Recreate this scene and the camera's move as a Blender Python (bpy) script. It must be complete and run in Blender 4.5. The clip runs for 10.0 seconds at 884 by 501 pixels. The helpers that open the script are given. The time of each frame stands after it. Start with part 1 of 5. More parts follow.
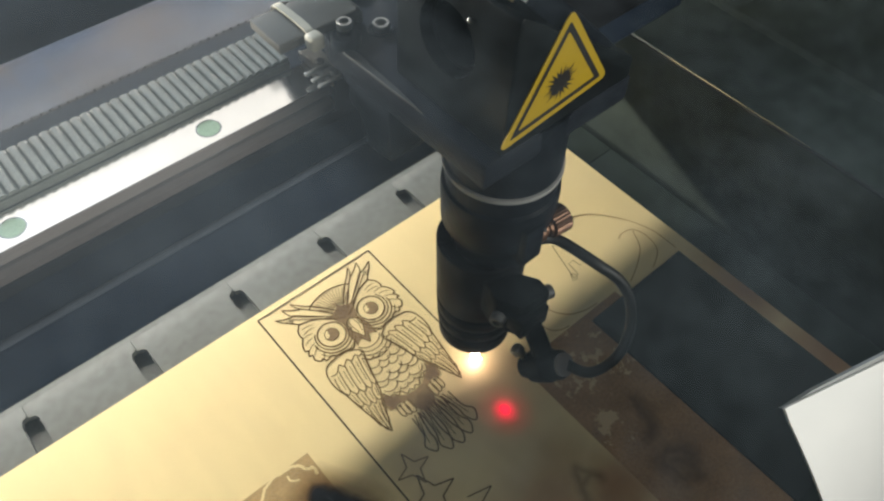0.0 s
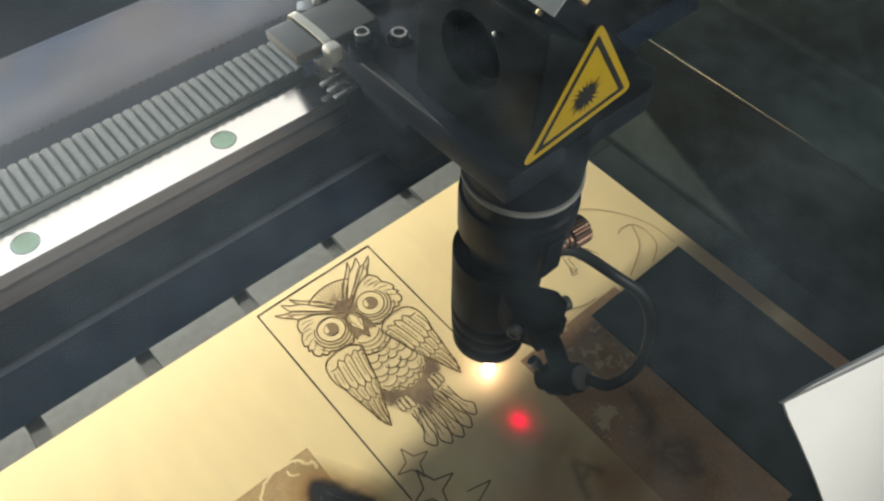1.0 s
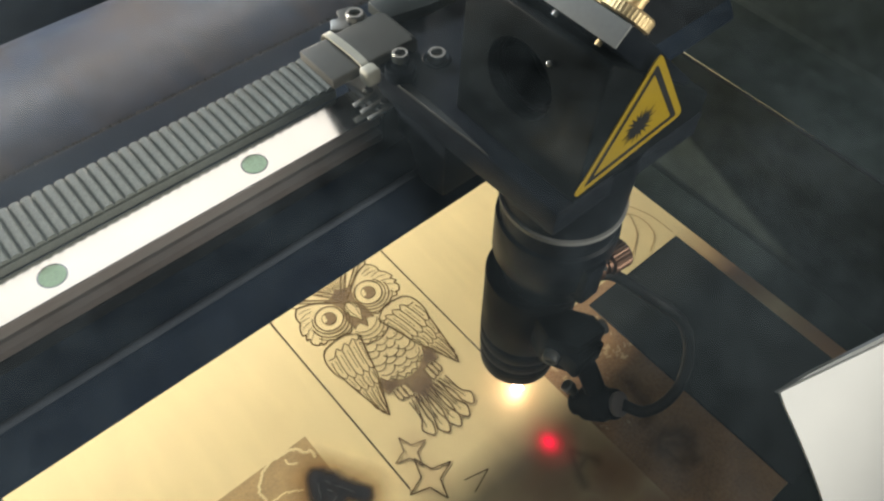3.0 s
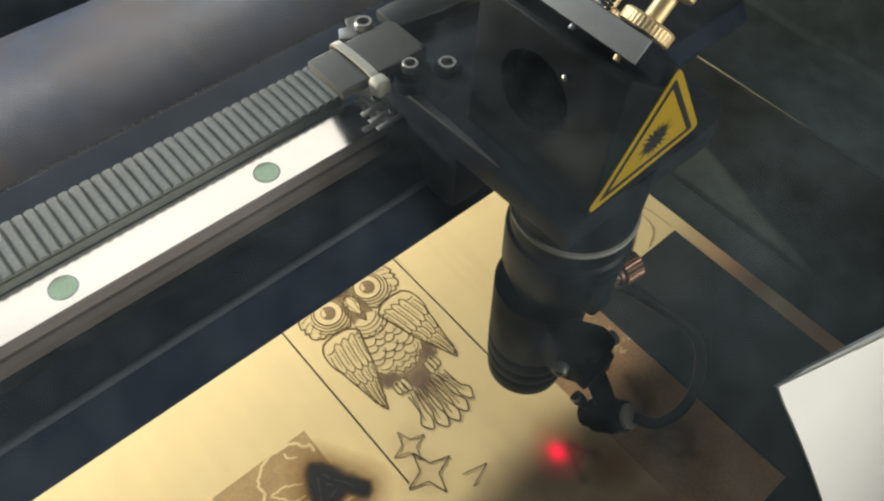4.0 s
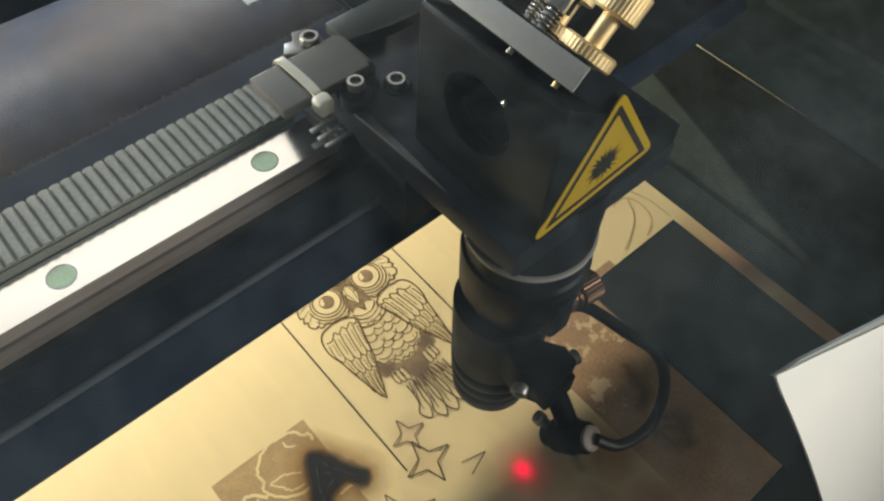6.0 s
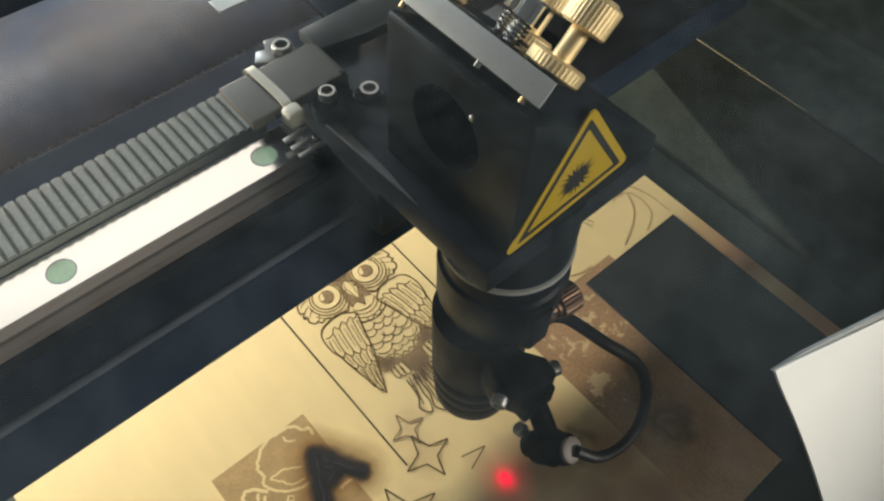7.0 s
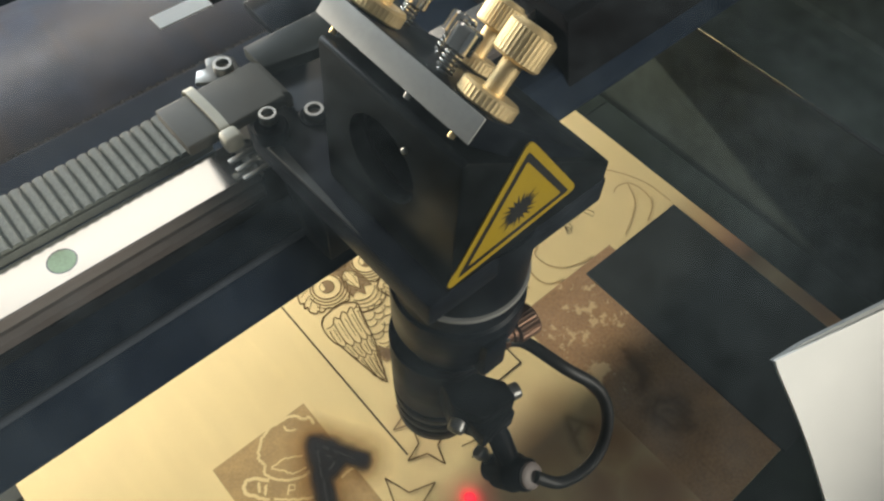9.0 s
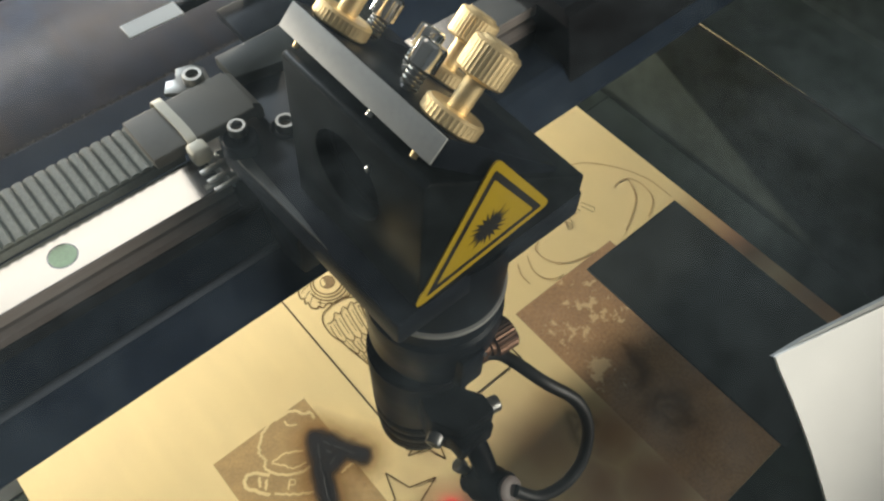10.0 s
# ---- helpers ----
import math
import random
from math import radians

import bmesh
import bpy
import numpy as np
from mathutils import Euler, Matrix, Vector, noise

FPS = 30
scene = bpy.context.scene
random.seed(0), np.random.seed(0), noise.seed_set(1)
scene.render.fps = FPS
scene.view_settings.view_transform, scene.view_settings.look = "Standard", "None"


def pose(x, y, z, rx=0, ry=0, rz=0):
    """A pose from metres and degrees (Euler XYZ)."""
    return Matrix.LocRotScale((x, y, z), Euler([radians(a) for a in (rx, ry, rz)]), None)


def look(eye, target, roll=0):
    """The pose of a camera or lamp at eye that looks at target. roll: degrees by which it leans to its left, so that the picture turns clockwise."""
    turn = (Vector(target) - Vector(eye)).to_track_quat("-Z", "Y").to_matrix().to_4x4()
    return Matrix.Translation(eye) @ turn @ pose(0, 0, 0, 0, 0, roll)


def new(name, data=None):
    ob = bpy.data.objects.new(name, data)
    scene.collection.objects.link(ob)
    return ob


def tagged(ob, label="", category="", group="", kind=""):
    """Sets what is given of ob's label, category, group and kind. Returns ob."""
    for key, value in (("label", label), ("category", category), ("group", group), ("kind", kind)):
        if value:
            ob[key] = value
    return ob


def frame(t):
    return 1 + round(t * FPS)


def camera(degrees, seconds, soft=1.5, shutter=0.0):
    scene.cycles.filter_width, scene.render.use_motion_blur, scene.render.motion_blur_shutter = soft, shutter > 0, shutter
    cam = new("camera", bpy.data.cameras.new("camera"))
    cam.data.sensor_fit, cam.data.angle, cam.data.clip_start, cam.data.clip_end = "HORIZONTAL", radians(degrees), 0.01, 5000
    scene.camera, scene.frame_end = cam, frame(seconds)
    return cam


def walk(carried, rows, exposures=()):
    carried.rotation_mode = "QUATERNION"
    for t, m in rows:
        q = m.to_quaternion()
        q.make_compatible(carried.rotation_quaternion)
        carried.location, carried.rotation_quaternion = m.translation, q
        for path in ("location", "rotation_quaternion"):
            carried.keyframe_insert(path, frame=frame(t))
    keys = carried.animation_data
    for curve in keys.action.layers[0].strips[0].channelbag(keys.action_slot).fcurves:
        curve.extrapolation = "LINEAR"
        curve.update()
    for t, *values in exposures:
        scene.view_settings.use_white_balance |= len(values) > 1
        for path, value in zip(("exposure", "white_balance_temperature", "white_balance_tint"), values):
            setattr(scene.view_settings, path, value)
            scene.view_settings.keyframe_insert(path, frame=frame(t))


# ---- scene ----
cam = camera(58.73, 10.0, soft=2.3, shutter=0.3)
EYE = (-0.0018, -0.1394, 0.2907)
walk(cam, [
    (0.0, pose(*EYE, 37.173, -1.352, -40.720)),
    (1.0, pose(*EYE, 36.811, -1.388, -40.744)),
    (2.0, pose(*EYE, 36.434, -1.462, -40.766)),
    (3.0, pose(*EYE, 36.045, -1.548, -40.790)),
    (4.0, pose(*EYE, 35.652, -1.628, -40.817)),
    (5.0, pose(*EYE, 35.257, -1.690, -40.844)),
    (6.0, pose(*EYE, 34.866, -1.728, -40.866)),
    (7.0, pose(*EYE, 34.482, -1.743, -40.877)),
    (8.0, pose(*EYE, 34.110, -1.743, -40.866)),
    (9.0, pose(*EYE, 33.752, -1.740, -40.820)),
    (10.0, pose(*EYE, 33.411, -1.754, -40.722)),
], exposures=[(0.0, 0.14, 6200, 11), (2.5, 0.10, 6350, 11), (5.0, 0.08, 6480, 10.5), (10.0, 0.07, 6550, 10.5)])

# ---- world and light ----
world = bpy.data.worlds.new("workshop_air")
scene.world = world
world.use_nodes = True
world.node_tree.nodes["Background"].inputs[0].default_value = (0.55, 0.62, 0.72, 1)
world.node_tree.nodes["Background"].inputs[1].default_value = 0.12


def area_lamp(name, m, sx, sy, power, color):
    data = bpy.data.lights.new(name, "AREA")
    data.shape, data.size, data.size_y = "RECTANGLE", sx, sy
    data.energy, data.color = power, color
    ob = new(name, data)
    ob.matrix_world = m
    return ob


# light strip on the inside of the rear wall, and the workshop's ceiling panel
STRIP_Y, STRIP_Z = 0.298, 0.138
area_lamp("strip_light", look((-0.06, STRIP_Y, STRIP_Z), (-0.06, STRIP_Y - 0.3, 0.0)), 0.62, 0.016, 4.45, (1.0, 0.91, 0.75))
area_lamp("ceiling_panel_light", look((0.34, 1.36, 1.60), (0.05, 0.0, 0.1)), 1.74, 0.62, 4.2, (1.0, 0.90, 0.77))
area_lamp("far_ceiling_panel_light", look((0.0, 2.75, 1.78), (0.05, 0.0, 0.12)), 1.2, 0.6, 125.0, (0.82, 0.93, 1.0))
# unseen fill from the front right, added to brighten the white panel and the head
area_lamp("front_fill_light", look((1.0, -2.1, 0.58), (0.13, -0.12, 0.12)), 1.0, 0.6, 43.0, (1.0, 0.96, 0.85))

# ---- materials ----


def mat(name, color, rough=0.5, metal=0.0, vary=0.15, scale=60.0, bump=0.0, bump_scale=400.0, stretch=(1, 1, 1), coat=0.0, spec=0.5):
    """A procedural material: base colour varied at two scales, with fine relief."""
    m = bpy.data.materials.new(name)
    m.use_nodes = True
    nt = m.node_tree
    b = nt.nodes["Principled BSDF"]
    b.inputs["Roughness"].default_value = rough
    b.inputs["Metallic"].default_value = metal
    b.inputs["Coat Weight"].default_value = coat
    b.inputs["Specular IOR Level"].default_value = spec
    co = nt.nodes.new("ShaderNodeTexCoord")
    mp = nt.nodes.new("ShaderNodeMapping")
    mp.inputs["Scale"].default_value = stretch
    nt.links.new(co.outputs["Object"], mp.inputs["Vector"])
    n1 = nt.nodes.new("ShaderNodeTexNoise")
    n1.inputs["Scale"].default_value, n1.inputs["Detail"].default_value = scale, 3
    n2 = nt.nodes.new("ShaderNodeTexNoise")
    n2.inputs["Scale"].default_value, n2.inputs["Detail"].default_value = scale * 9, 2
    for n in (n1, n2):
        nt.links.new(mp.outputs["Vector"], n.inputs["Vector"])
    mx = nt.nodes.new("ShaderNodeMath")
    mx.operation = "ADD"
    nt.links.new(n1.outputs["Fac"], mx.inputs[0])
    nt.links.new(n2.outputs["Fac"], mx.inputs[1])
    ramp = nt.nodes.new("ShaderNodeValToRGB")
    lo = [max(0.0, c * (1 - vary)) for c in color]
    hi = [min(1.0, c * (1 + vary)) for c in color]
    ramp.color_ramp.elements[0].position, ramp.color_ramp.elements[1].position = 0.3, 0.7
    ramp.color_ramp.elements[0].color, ramp.color_ramp.elements[1].color = (*lo, 1), (*hi, 1)
    half = nt.nodes.new("ShaderNodeMath")
    half.operation = "MULTIPLY"
    half.inputs[1].default_value = 0.5
    nt.links.new(mx.outputs[0], half.inputs[0])
    nt.links.new(half.outputs[0], ramp.inputs[0])
    nt.links.new(ramp.outputs[0], b.inputs["Base Color"])
    rr = nt.nodes.new("ShaderNodeMapRange")
    rr.inputs["To Min"].default_value, rr.inputs["To Max"].default_value = max(0.02, rough * 0.8), min(1.0, rough * 1.2)
    nt.links.new(n1.outputs["Fac"], rr.inputs["Value"])
    nt.links.new(rr.outputs[0], b.inputs["Roughness"])
    if bump:
        n3 = nt.nodes.new("ShaderNodeTexNoise")
        n3.inputs["Scale"].default_value = bump_scale
        nt.links.new(mp.outputs["Vector"], n3.inputs["Vector"])
        bp = nt.nodes.new("ShaderNodeBump")
        bp.inputs["Strength"].default_value, bp.inputs["Distance"].default_value = bump, 0.0004
        nt.links.new(n3.outputs["Fac"], bp.inputs["Height"])
        nt.links.new(bp.outputs[0], b.inputs["Normal"])
    return m


def glow(name, color, strength):
    m = bpy.data.materials.new(name)
    m.use_nodes = True
    b = m.node_tree.nodes["Principled BSDF"]
    b.inputs["Base Color"].default_value = (*color, 1)
    b.inputs["Emission Color"].default_value = (*color, 1)
    b.inputs["Emission Strength"].default_value = strength
    return m


PLY = mat("birch_plywood", (0.785, 0.648, 0.336), 0.55, vary=0.045, scale=22, bump=0.08, bump_scale=900, stretch=(1, 0.12, 1))
FRAME_BURN = mat("engraved_frame_line", (0.035, 0.022, 0.012), 0.9, vary=0.4, scale=300)
RING_GREY = mat("grey_o_ring", (0.29, 0.29, 0.275), 0.5, vary=0.1, scale=100)
BURN_FILL = mat("engraved_fill", (0.25, 0.172, 0.082), 0.9, vary=0.25, scale=400)
SOFT_BURN = mat("lightly_scorched_wood", (0.47, 0.35, 0.165), 0.9, vary=0.25, scale=300)
ENGRAVED = mat("engraved_line", (0.130, 0.080, 0.024), 0.9, vary=0.4, scale=300)
BROWN = mat("raster_engraved", (0.42, 0.295, 0.135), 0.85, vary=0.25, scale=120)
CHAR = mat("charred_wood", (0.030, 0.032, 0.034), 0.5, vary=0.5, scale=160, bump=0.3, bump_scale=700)
BLACK_ANO = mat("black_anodised", (0.006, 0.008, 0.012), 0.38, vary=0.2, scale=80, bump=0.05, bump_scale=2500, spec=0.07)
BRACKET_ANO = mat("worn_black_anodised", (0.017, 0.022, 0.030), 0.42, vary=0.3, scale=60, bump=0.05, bump_scale=2500, spec=0.08)
BEAM_ANO = mat("blue_black_anodised", (0.016, 0.024, 0.040), 0.55, vary=0.25, scale=60, spec=0.012)
BLOCK_ANO = mat("satin_black_anodised", (0.006, 0.008, 0.0085), 0.36, vary=0.25, scale=50, bump=0.05, bump_scale=2500, spec=0.13)
END_BLACK = mat("dull_black", (0.010, 0.0105, 0.012), 0.7, vary=0.3, scale=30, spec=0.03)
CLIP = mat("bare_zinc_plate", (0.52, 0.52, 0.49), 0.38, 0.35, vary=0.2, scale=260)
DIM_SCREW = mat("dull_screw_steel", (0.22, 0.22, 0.21), 0.4, 1.0, vary=0.2, scale=300)
BLACK_GLOSS = mat("black_gloss_anodised", (0.012, 0.015, 0.021), 0.42, vary=0.2, scale=80, spec=0.1)
BLACK_MATT = mat("black_matt_plastic", (0.005, 0.005, 0.006), 0.42, vary=0.25, scale=120, bump=0.06, bump_scale=1800, spec=0.03)
BLACK_PLATE = mat("black_sample", (0.012, 0.015, 0.014), 0.7, vary=0.5, scale=45, spec=0.25)
BLACK_RUBBER = mat("black_belt_rubber", (0.012, 0.013, 0.016), 0.7, vary=0.2, scale=200, spec=0.08)
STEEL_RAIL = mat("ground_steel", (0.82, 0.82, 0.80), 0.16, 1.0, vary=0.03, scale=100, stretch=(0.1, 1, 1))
# rail side and foot: the board's brown reflection is put into the colour
RAIL_SIDE = mat("rail_side_reflection", (0.21, 0.184, 0.165), 0.5, 0.0, vary=0.15, scale=120, stretch=(0.1, 1, 1))
RAIL_BASE = mat("rail_foot_reflection", (0.105, 0.088, 0.079), 0.55, 0.0, vary=0.2, scale=80)
DARK_SCREW = mat("socket_screw_steel", (0.45, 0.45, 0.43), 0.38, 1.0, vary=0.15, scale=300)
STEEL = mat("screw_steel", (0.50, 0.50, 0.48), 0.3, 1.0, vary=0.12, scale=300)
GREEN_CAP = mat("green_plug", (0.42, 0.63, 0.39), 0.2, vary=0.15, scale=150, coat=1.0)
BRASS = mat("brass", (0.88, 0.69, 0.38), 0.52, 1.0, vary=0.1, scale=250)
# belt rubber darkened for the shade between the ribs
BELT_GAP = mat("belt_gap_shade", (0.155, 0.166, 0.148), 0.75, vary=0.2, scale=200, spec=0.2)
BELT = mat("grey_belt_rubber", (0.190, 0.203, 0.180), 0.6, vary=0.3, scale=200, bump=0.1, bump_scale=2000)
GREY_ALU = mat("grey_plate", (0.125, 0.118, 0.098), 0.6, vary=0.1, scale=90, bump=0.1, bump_scale=2500)
SLATE = mat("slate_grey_plate", (0.042, 0.047, 0.043), 0.55, vary=0.15, scale=90, bump=0.1, bump_scale=2500, spec=0.2)
SIDE_STEEL = mat("greenish_painted_steel", (0.046, 0.058, 0.050), 0.6, vary=0.3, scale=18, spec=0.05)
LIGHT_GREY = mat("bare_grey_plate", (0.34, 0.35, 0.34), 0.45, vary=0.08, scale=90, bump=0.1, bump_scale=2500)
YELLOW = mat("yellow_sticker", (0.46, 0.315, 0.012), 0.4, vary=0.06, scale=120)
STICKER_BLACK = mat("sticker_black", (0.015, 0.014, 0.012), 0.5)
NYLON = mat("nylon_tie", (0.72, 0.68, 0.55), 0.45, vary=0.06, scale=200)
BED_GREY = mat("grey_bed_steel", (0.105, 0.118, 0.118), 0.6, 0.0, vary=0.25, scale=30, bump=0.1, bump_scale=800)
DARK_STEEL = mat("dark_painted_steel", (0.025, 0.035, 0.030), 0.52, vary=0.35, scale=18, bump=0.08, bump_scale=900, spec=0.14)
REAR_STEEL = mat("blue_black_painted_steel", (0.011, 0.017, 0.036), 0.5, vary=0.3, scale=15, bump=0.05, bump_scale=700, spec=0.12)
WHITE_PAPER = mat("white_paper", (0.93, 0.93, 0.89), 0.7, vary=0.03, scale=40)
COPPER = mat("copper_collar", (0.11, 0.058, 0.034), 0.42, 0.7, vary=0.15, scale=200)
SPARK = glow("burning_spark", (1.0, 0.71, 0.58), 17.0)
TUBE_CAP = mat("pinkish_grey_plug", (0.20, 0.165, 0.15), 0.5, vary=0.1, scale=200)
GLOSS_EDGE = mat("glossy_ledge_edge", (0.03, 0.033, 0.033), 0.12, vary=0.2, scale=120)
LIP = mat("beam_lip_sheen", (0.060, 0.070, 0.088), 0.62, vary=0.2, scale=150, spec=0.12, stretch=(0.1, 1, 1))
EDGE_SHEEN = mat("edge_sheen_grey", (0.05, 0.052, 0.05), 0.5, vary=0.3, scale=150)
SLOT_GREY = mat("dull_slot_steel", (0.10, 0.11, 0.11), 0.7, vary=0.3, scale=60)
CABLE = mat("black_cable", (0.010, 0.010, 0.010), 0.5, vary=0.2, scale=200)
ROOM = mat("workshop_paint", (0.28, 0.29, 0.30), 0.8, vary=0.06, scale=3)



def faded(name, color, emit, stops, noise_amount=0.0, noise_scale=150.0, rough=0.9, aspect=1.0, size=0.01):
    """A mark that thins out from its middle: stops are (distance in parts of size, cover)."""
    m = bpy.data.materials.new(name)
    m.use_nodes = True
    nt = m.node_tree
    b = nt.nodes["Principled BSDF"]
    b.inputs["Base Color"].default_value = (*color, 1)
    b.inputs["Roughness"].default_value = rough
    if emit:
        b.inputs["Emission Color"].default_value = (*color, 1)
        b.inputs["Emission Strength"].default_value = emit
    co = nt.nodes.new("ShaderNodeTexCoord")
    mp = nt.nodes.new("ShaderNodeMapping")
    mp.inputs["Scale"].default_value = (1 / size, aspect / size, 0)
    nt.links.new(co.outputs["Object"], mp.inputs["Vector"])
    ln = nt.nodes.new("ShaderNodeVectorMath")
    ln.operation = "LENGTH"
    nt.links.new(mp.outputs["Vector"], ln.inputs[0])
    dist = ln.outputs["Value"]
    if noise_amount:
        n = nt.nodes.new("ShaderNodeTexNoise")
        n.inputs["Scale"].default_value, n.inputs["Detail"].default_value = noise_scale, 4
        nt.links.new(co.outputs["Object"], n.inputs["Vector"])
        ma = nt.nodes.new("ShaderNodeMath")
        ma.operation = "MULTIPLY_ADD"
        ma.inputs[1].default_value = noise_amount
        nt.links.new(n.outputs["Fac"], ma.inputs[0])
        nt.links.new(dist, ma.inputs[2])
        sb = nt.nodes.new("ShaderNodeMath")
        sb.operation = "SUBTRACT"
        sb.inputs[1].default_value = noise_amount * 0.5
        nt.links.new(ma.outputs[0], sb.inputs[0])
        dist = sb.outputs[0]
    ramp = nt.nodes.new("ShaderNodeValToRGB")
    els = ramp.color_ramp.elements
    while len(els) < len(stops):
        els.new(0.5)
    for e, (p, v) in zip(els, stops):
        e.position, e.color = p, (v, v, v, 1)
    ramp.color_ramp.interpolation = "EASE"
    nt.links.new(dist, ramp.inputs[0])
    tr = nt.nodes.new("ShaderNodeBsdfTransparent")
    mix = nt.nodes.new("ShaderNodeMixShader")
    nt.links.new(ramp.outputs[0], mix.inputs[0])
    nt.links.new(tr.outputs[0], mix.inputs[1])
    nt.links.new(b.outputs[0], mix.inputs[2])
    nt.links.new(mix.outputs[0], nt.nodes["Material Output"].inputs["Surface"])
    MARK_SIZE[m.name] = size
    return m


MARK_SIZE = {}
RED_SPOT = faded("red_pointer_light", (1.0, 0.02, 0.06), 1.1, [(0.0, 0.82), (0.06, 0.72), (0.13, 0.38), (0.21, 0.12), (0.32, 0.03), (0.6, 0.0)], 0.03, 500, size=0.021, aspect=0.9)
SHADE_BURN = faded("light_burn_shading", (0.19, 0.125, 0.075), 0, [(0.0, 0.45), (0.4, 0.35), (0.85, 0.0)], 0.4, 300, size=0.006)


def math_node(nt, op, a, b=None, c=None, clamp=False):
    n = nt.nodes.new("ShaderNodeMath")
    n.operation, n.use_clamp = op, clamp
    for i, v in enumerate((a, b, c)):
        if v is None:
            continue
        if isinstance(v, (int, float)):
            n.inputs[i].default_value = v
        else:
            nt.links.new(v, n.inputs[i])
    return n.outputs[0]


def vector_node(nt, op, a, b=None, scale=None):
    n = nt.nodes.new("ShaderNodeVectorMath")
    n.operation = op
    for i, v in enumerate((a, b)):
        if v is None:
            continue
        if isinstance(v, tuple):
            n.inputs[i].default_value = v
        else:
            nt.links.new(v, n.inputs[i])
    if scale is not None:
        nt.links.new(scale, n.inputs["Scale"])
    return n


def stroke_distance(nt, vec, segments):
    """The distance, in metres, to the nearest of some strokes given in millimetres."""
    best = None
    for (x0, y0), (x1, y1) in segments:
        dx, dy = (x1 - x0) * 0.001, (y1 - y0) * 0.001
        rel = vector_node(nt, "SUBTRACT", vec, (x0 * 0.001, y0 * 0.001, 0.0)).outputs[0]
        dot = vector_node(nt, "DOT_PRODUCT", rel, (dx, dy, 0.0)).outputs["Value"]
        h = math_node(nt, "DIVIDE", dot, dx * dx + dy * dy, clamp=True)
        along = nt.nodes.new("ShaderNodeVectorMath")
        along.operation = "SCALE"
        along.inputs[0].default_value = (dx, dy, 0.0)
        nt.links.new(h, along.inputs["Scale"])
        d = vector_node(nt, "LENGTH", vector_node(nt, "SUBTRACT", rel, along.outputs[0]).outputs[0]).outputs["Value"]
        best = d if best is None else math_node(nt, "MINIMUM", best, d)
    return best


def flat_vector(nt, warp, warp_scale):
    """The place on the board, with its height left out and a little wander added."""
    co = nt.nodes.new("ShaderNodeTexCoord")
    flat = vector_node(nt, "MULTIPLY", co.outputs["Object"], (1.0, 1.0, 0.0)).outputs[0]
    n = nt.nodes.new("ShaderNodeTexNoise")
    n.inputs["Scale"].default_value, n.inputs["Detail"].default_value = warp_scale, 4
    nt.links.new(co.outputs["Object"], n.inputs["Vector"])
    off = vector_node(nt, "SUBTRACT", n.outputs["Color"], (0.5, 0.5, 0.5)).outputs[0]
    off = vector_node(nt, "MULTIPLY", off, (warp, warp, 0.0)).outputs[0]
    return vector_node(nt, "ADD", flat, off).outputs[0]


def scorch(name, segments, reach, colors, covers, warp=0.004, warp_scale=140):
    """Scorched strokes: colour and cover change with the distance from the stroke, in parts of the reach (mm)."""
    m = bpy.data.materials.new(name)
    m.use_nodes = True
    nt = m.node_tree
    b = nt.nodes["Principled BSDF"]
    b.inputs["Roughness"].default_value = 0.62
    b.inputs["Specular IOR Level"].default_value = 0.2
    d = stroke_distance(nt, flat_vector(nt, warp, warp_scale), segments)
    u = math_node(nt, "DIVIDE", d, reach * 0.001, clamp=True)
    ramps = []
    for stops in (colors, [(p, (v, v, v)) for p, v in covers]):
        r = nt.nodes.new("ShaderNodeValToRGB")
        els = r.color_ramp.elements
        while len(els) < len(stops):
            els.new(0.5)
        for e, (p, c) in zip(els, stops):
            e.position, e.color = p, (*c, 1)
        nt.links.new(u, r.inputs[0])
        ramps.append(r)
    nt.links.new(ramps[0].outputs[0], b.inputs["Base Color"])
    bp = nt.nodes.new("ShaderNodeBump")
    bp.inputs["Strength"].default_value, bp.inputs["Distance"].default_value = 0.6, 0.0012
    n = nt.nodes.new("ShaderNodeTexNoise")
    n.inputs["Scale"].default_value, n.inputs["Detail"].default_value = 420, 4
    nt.links.new(n.outputs["Fac"], bp.inputs["Height"])
    nt.links.new(bp.outputs[0], b.inputs["Normal"])
    tr = nt.nodes.new("ShaderNodeBsdfTransparent")
    mix = nt.nodes.new("ShaderNodeMixShader")
    nt.links.new(ramps[1].outputs[0], mix.inputs[0])
    nt.links.new(tr.outputs[0], mix.inputs[1])
    nt.links.new(b.outputs[0], mix.inputs[2])
    nt.links.new(mix.outputs[0], nt.nodes["Material Output"].inputs["Surface"])
    return m


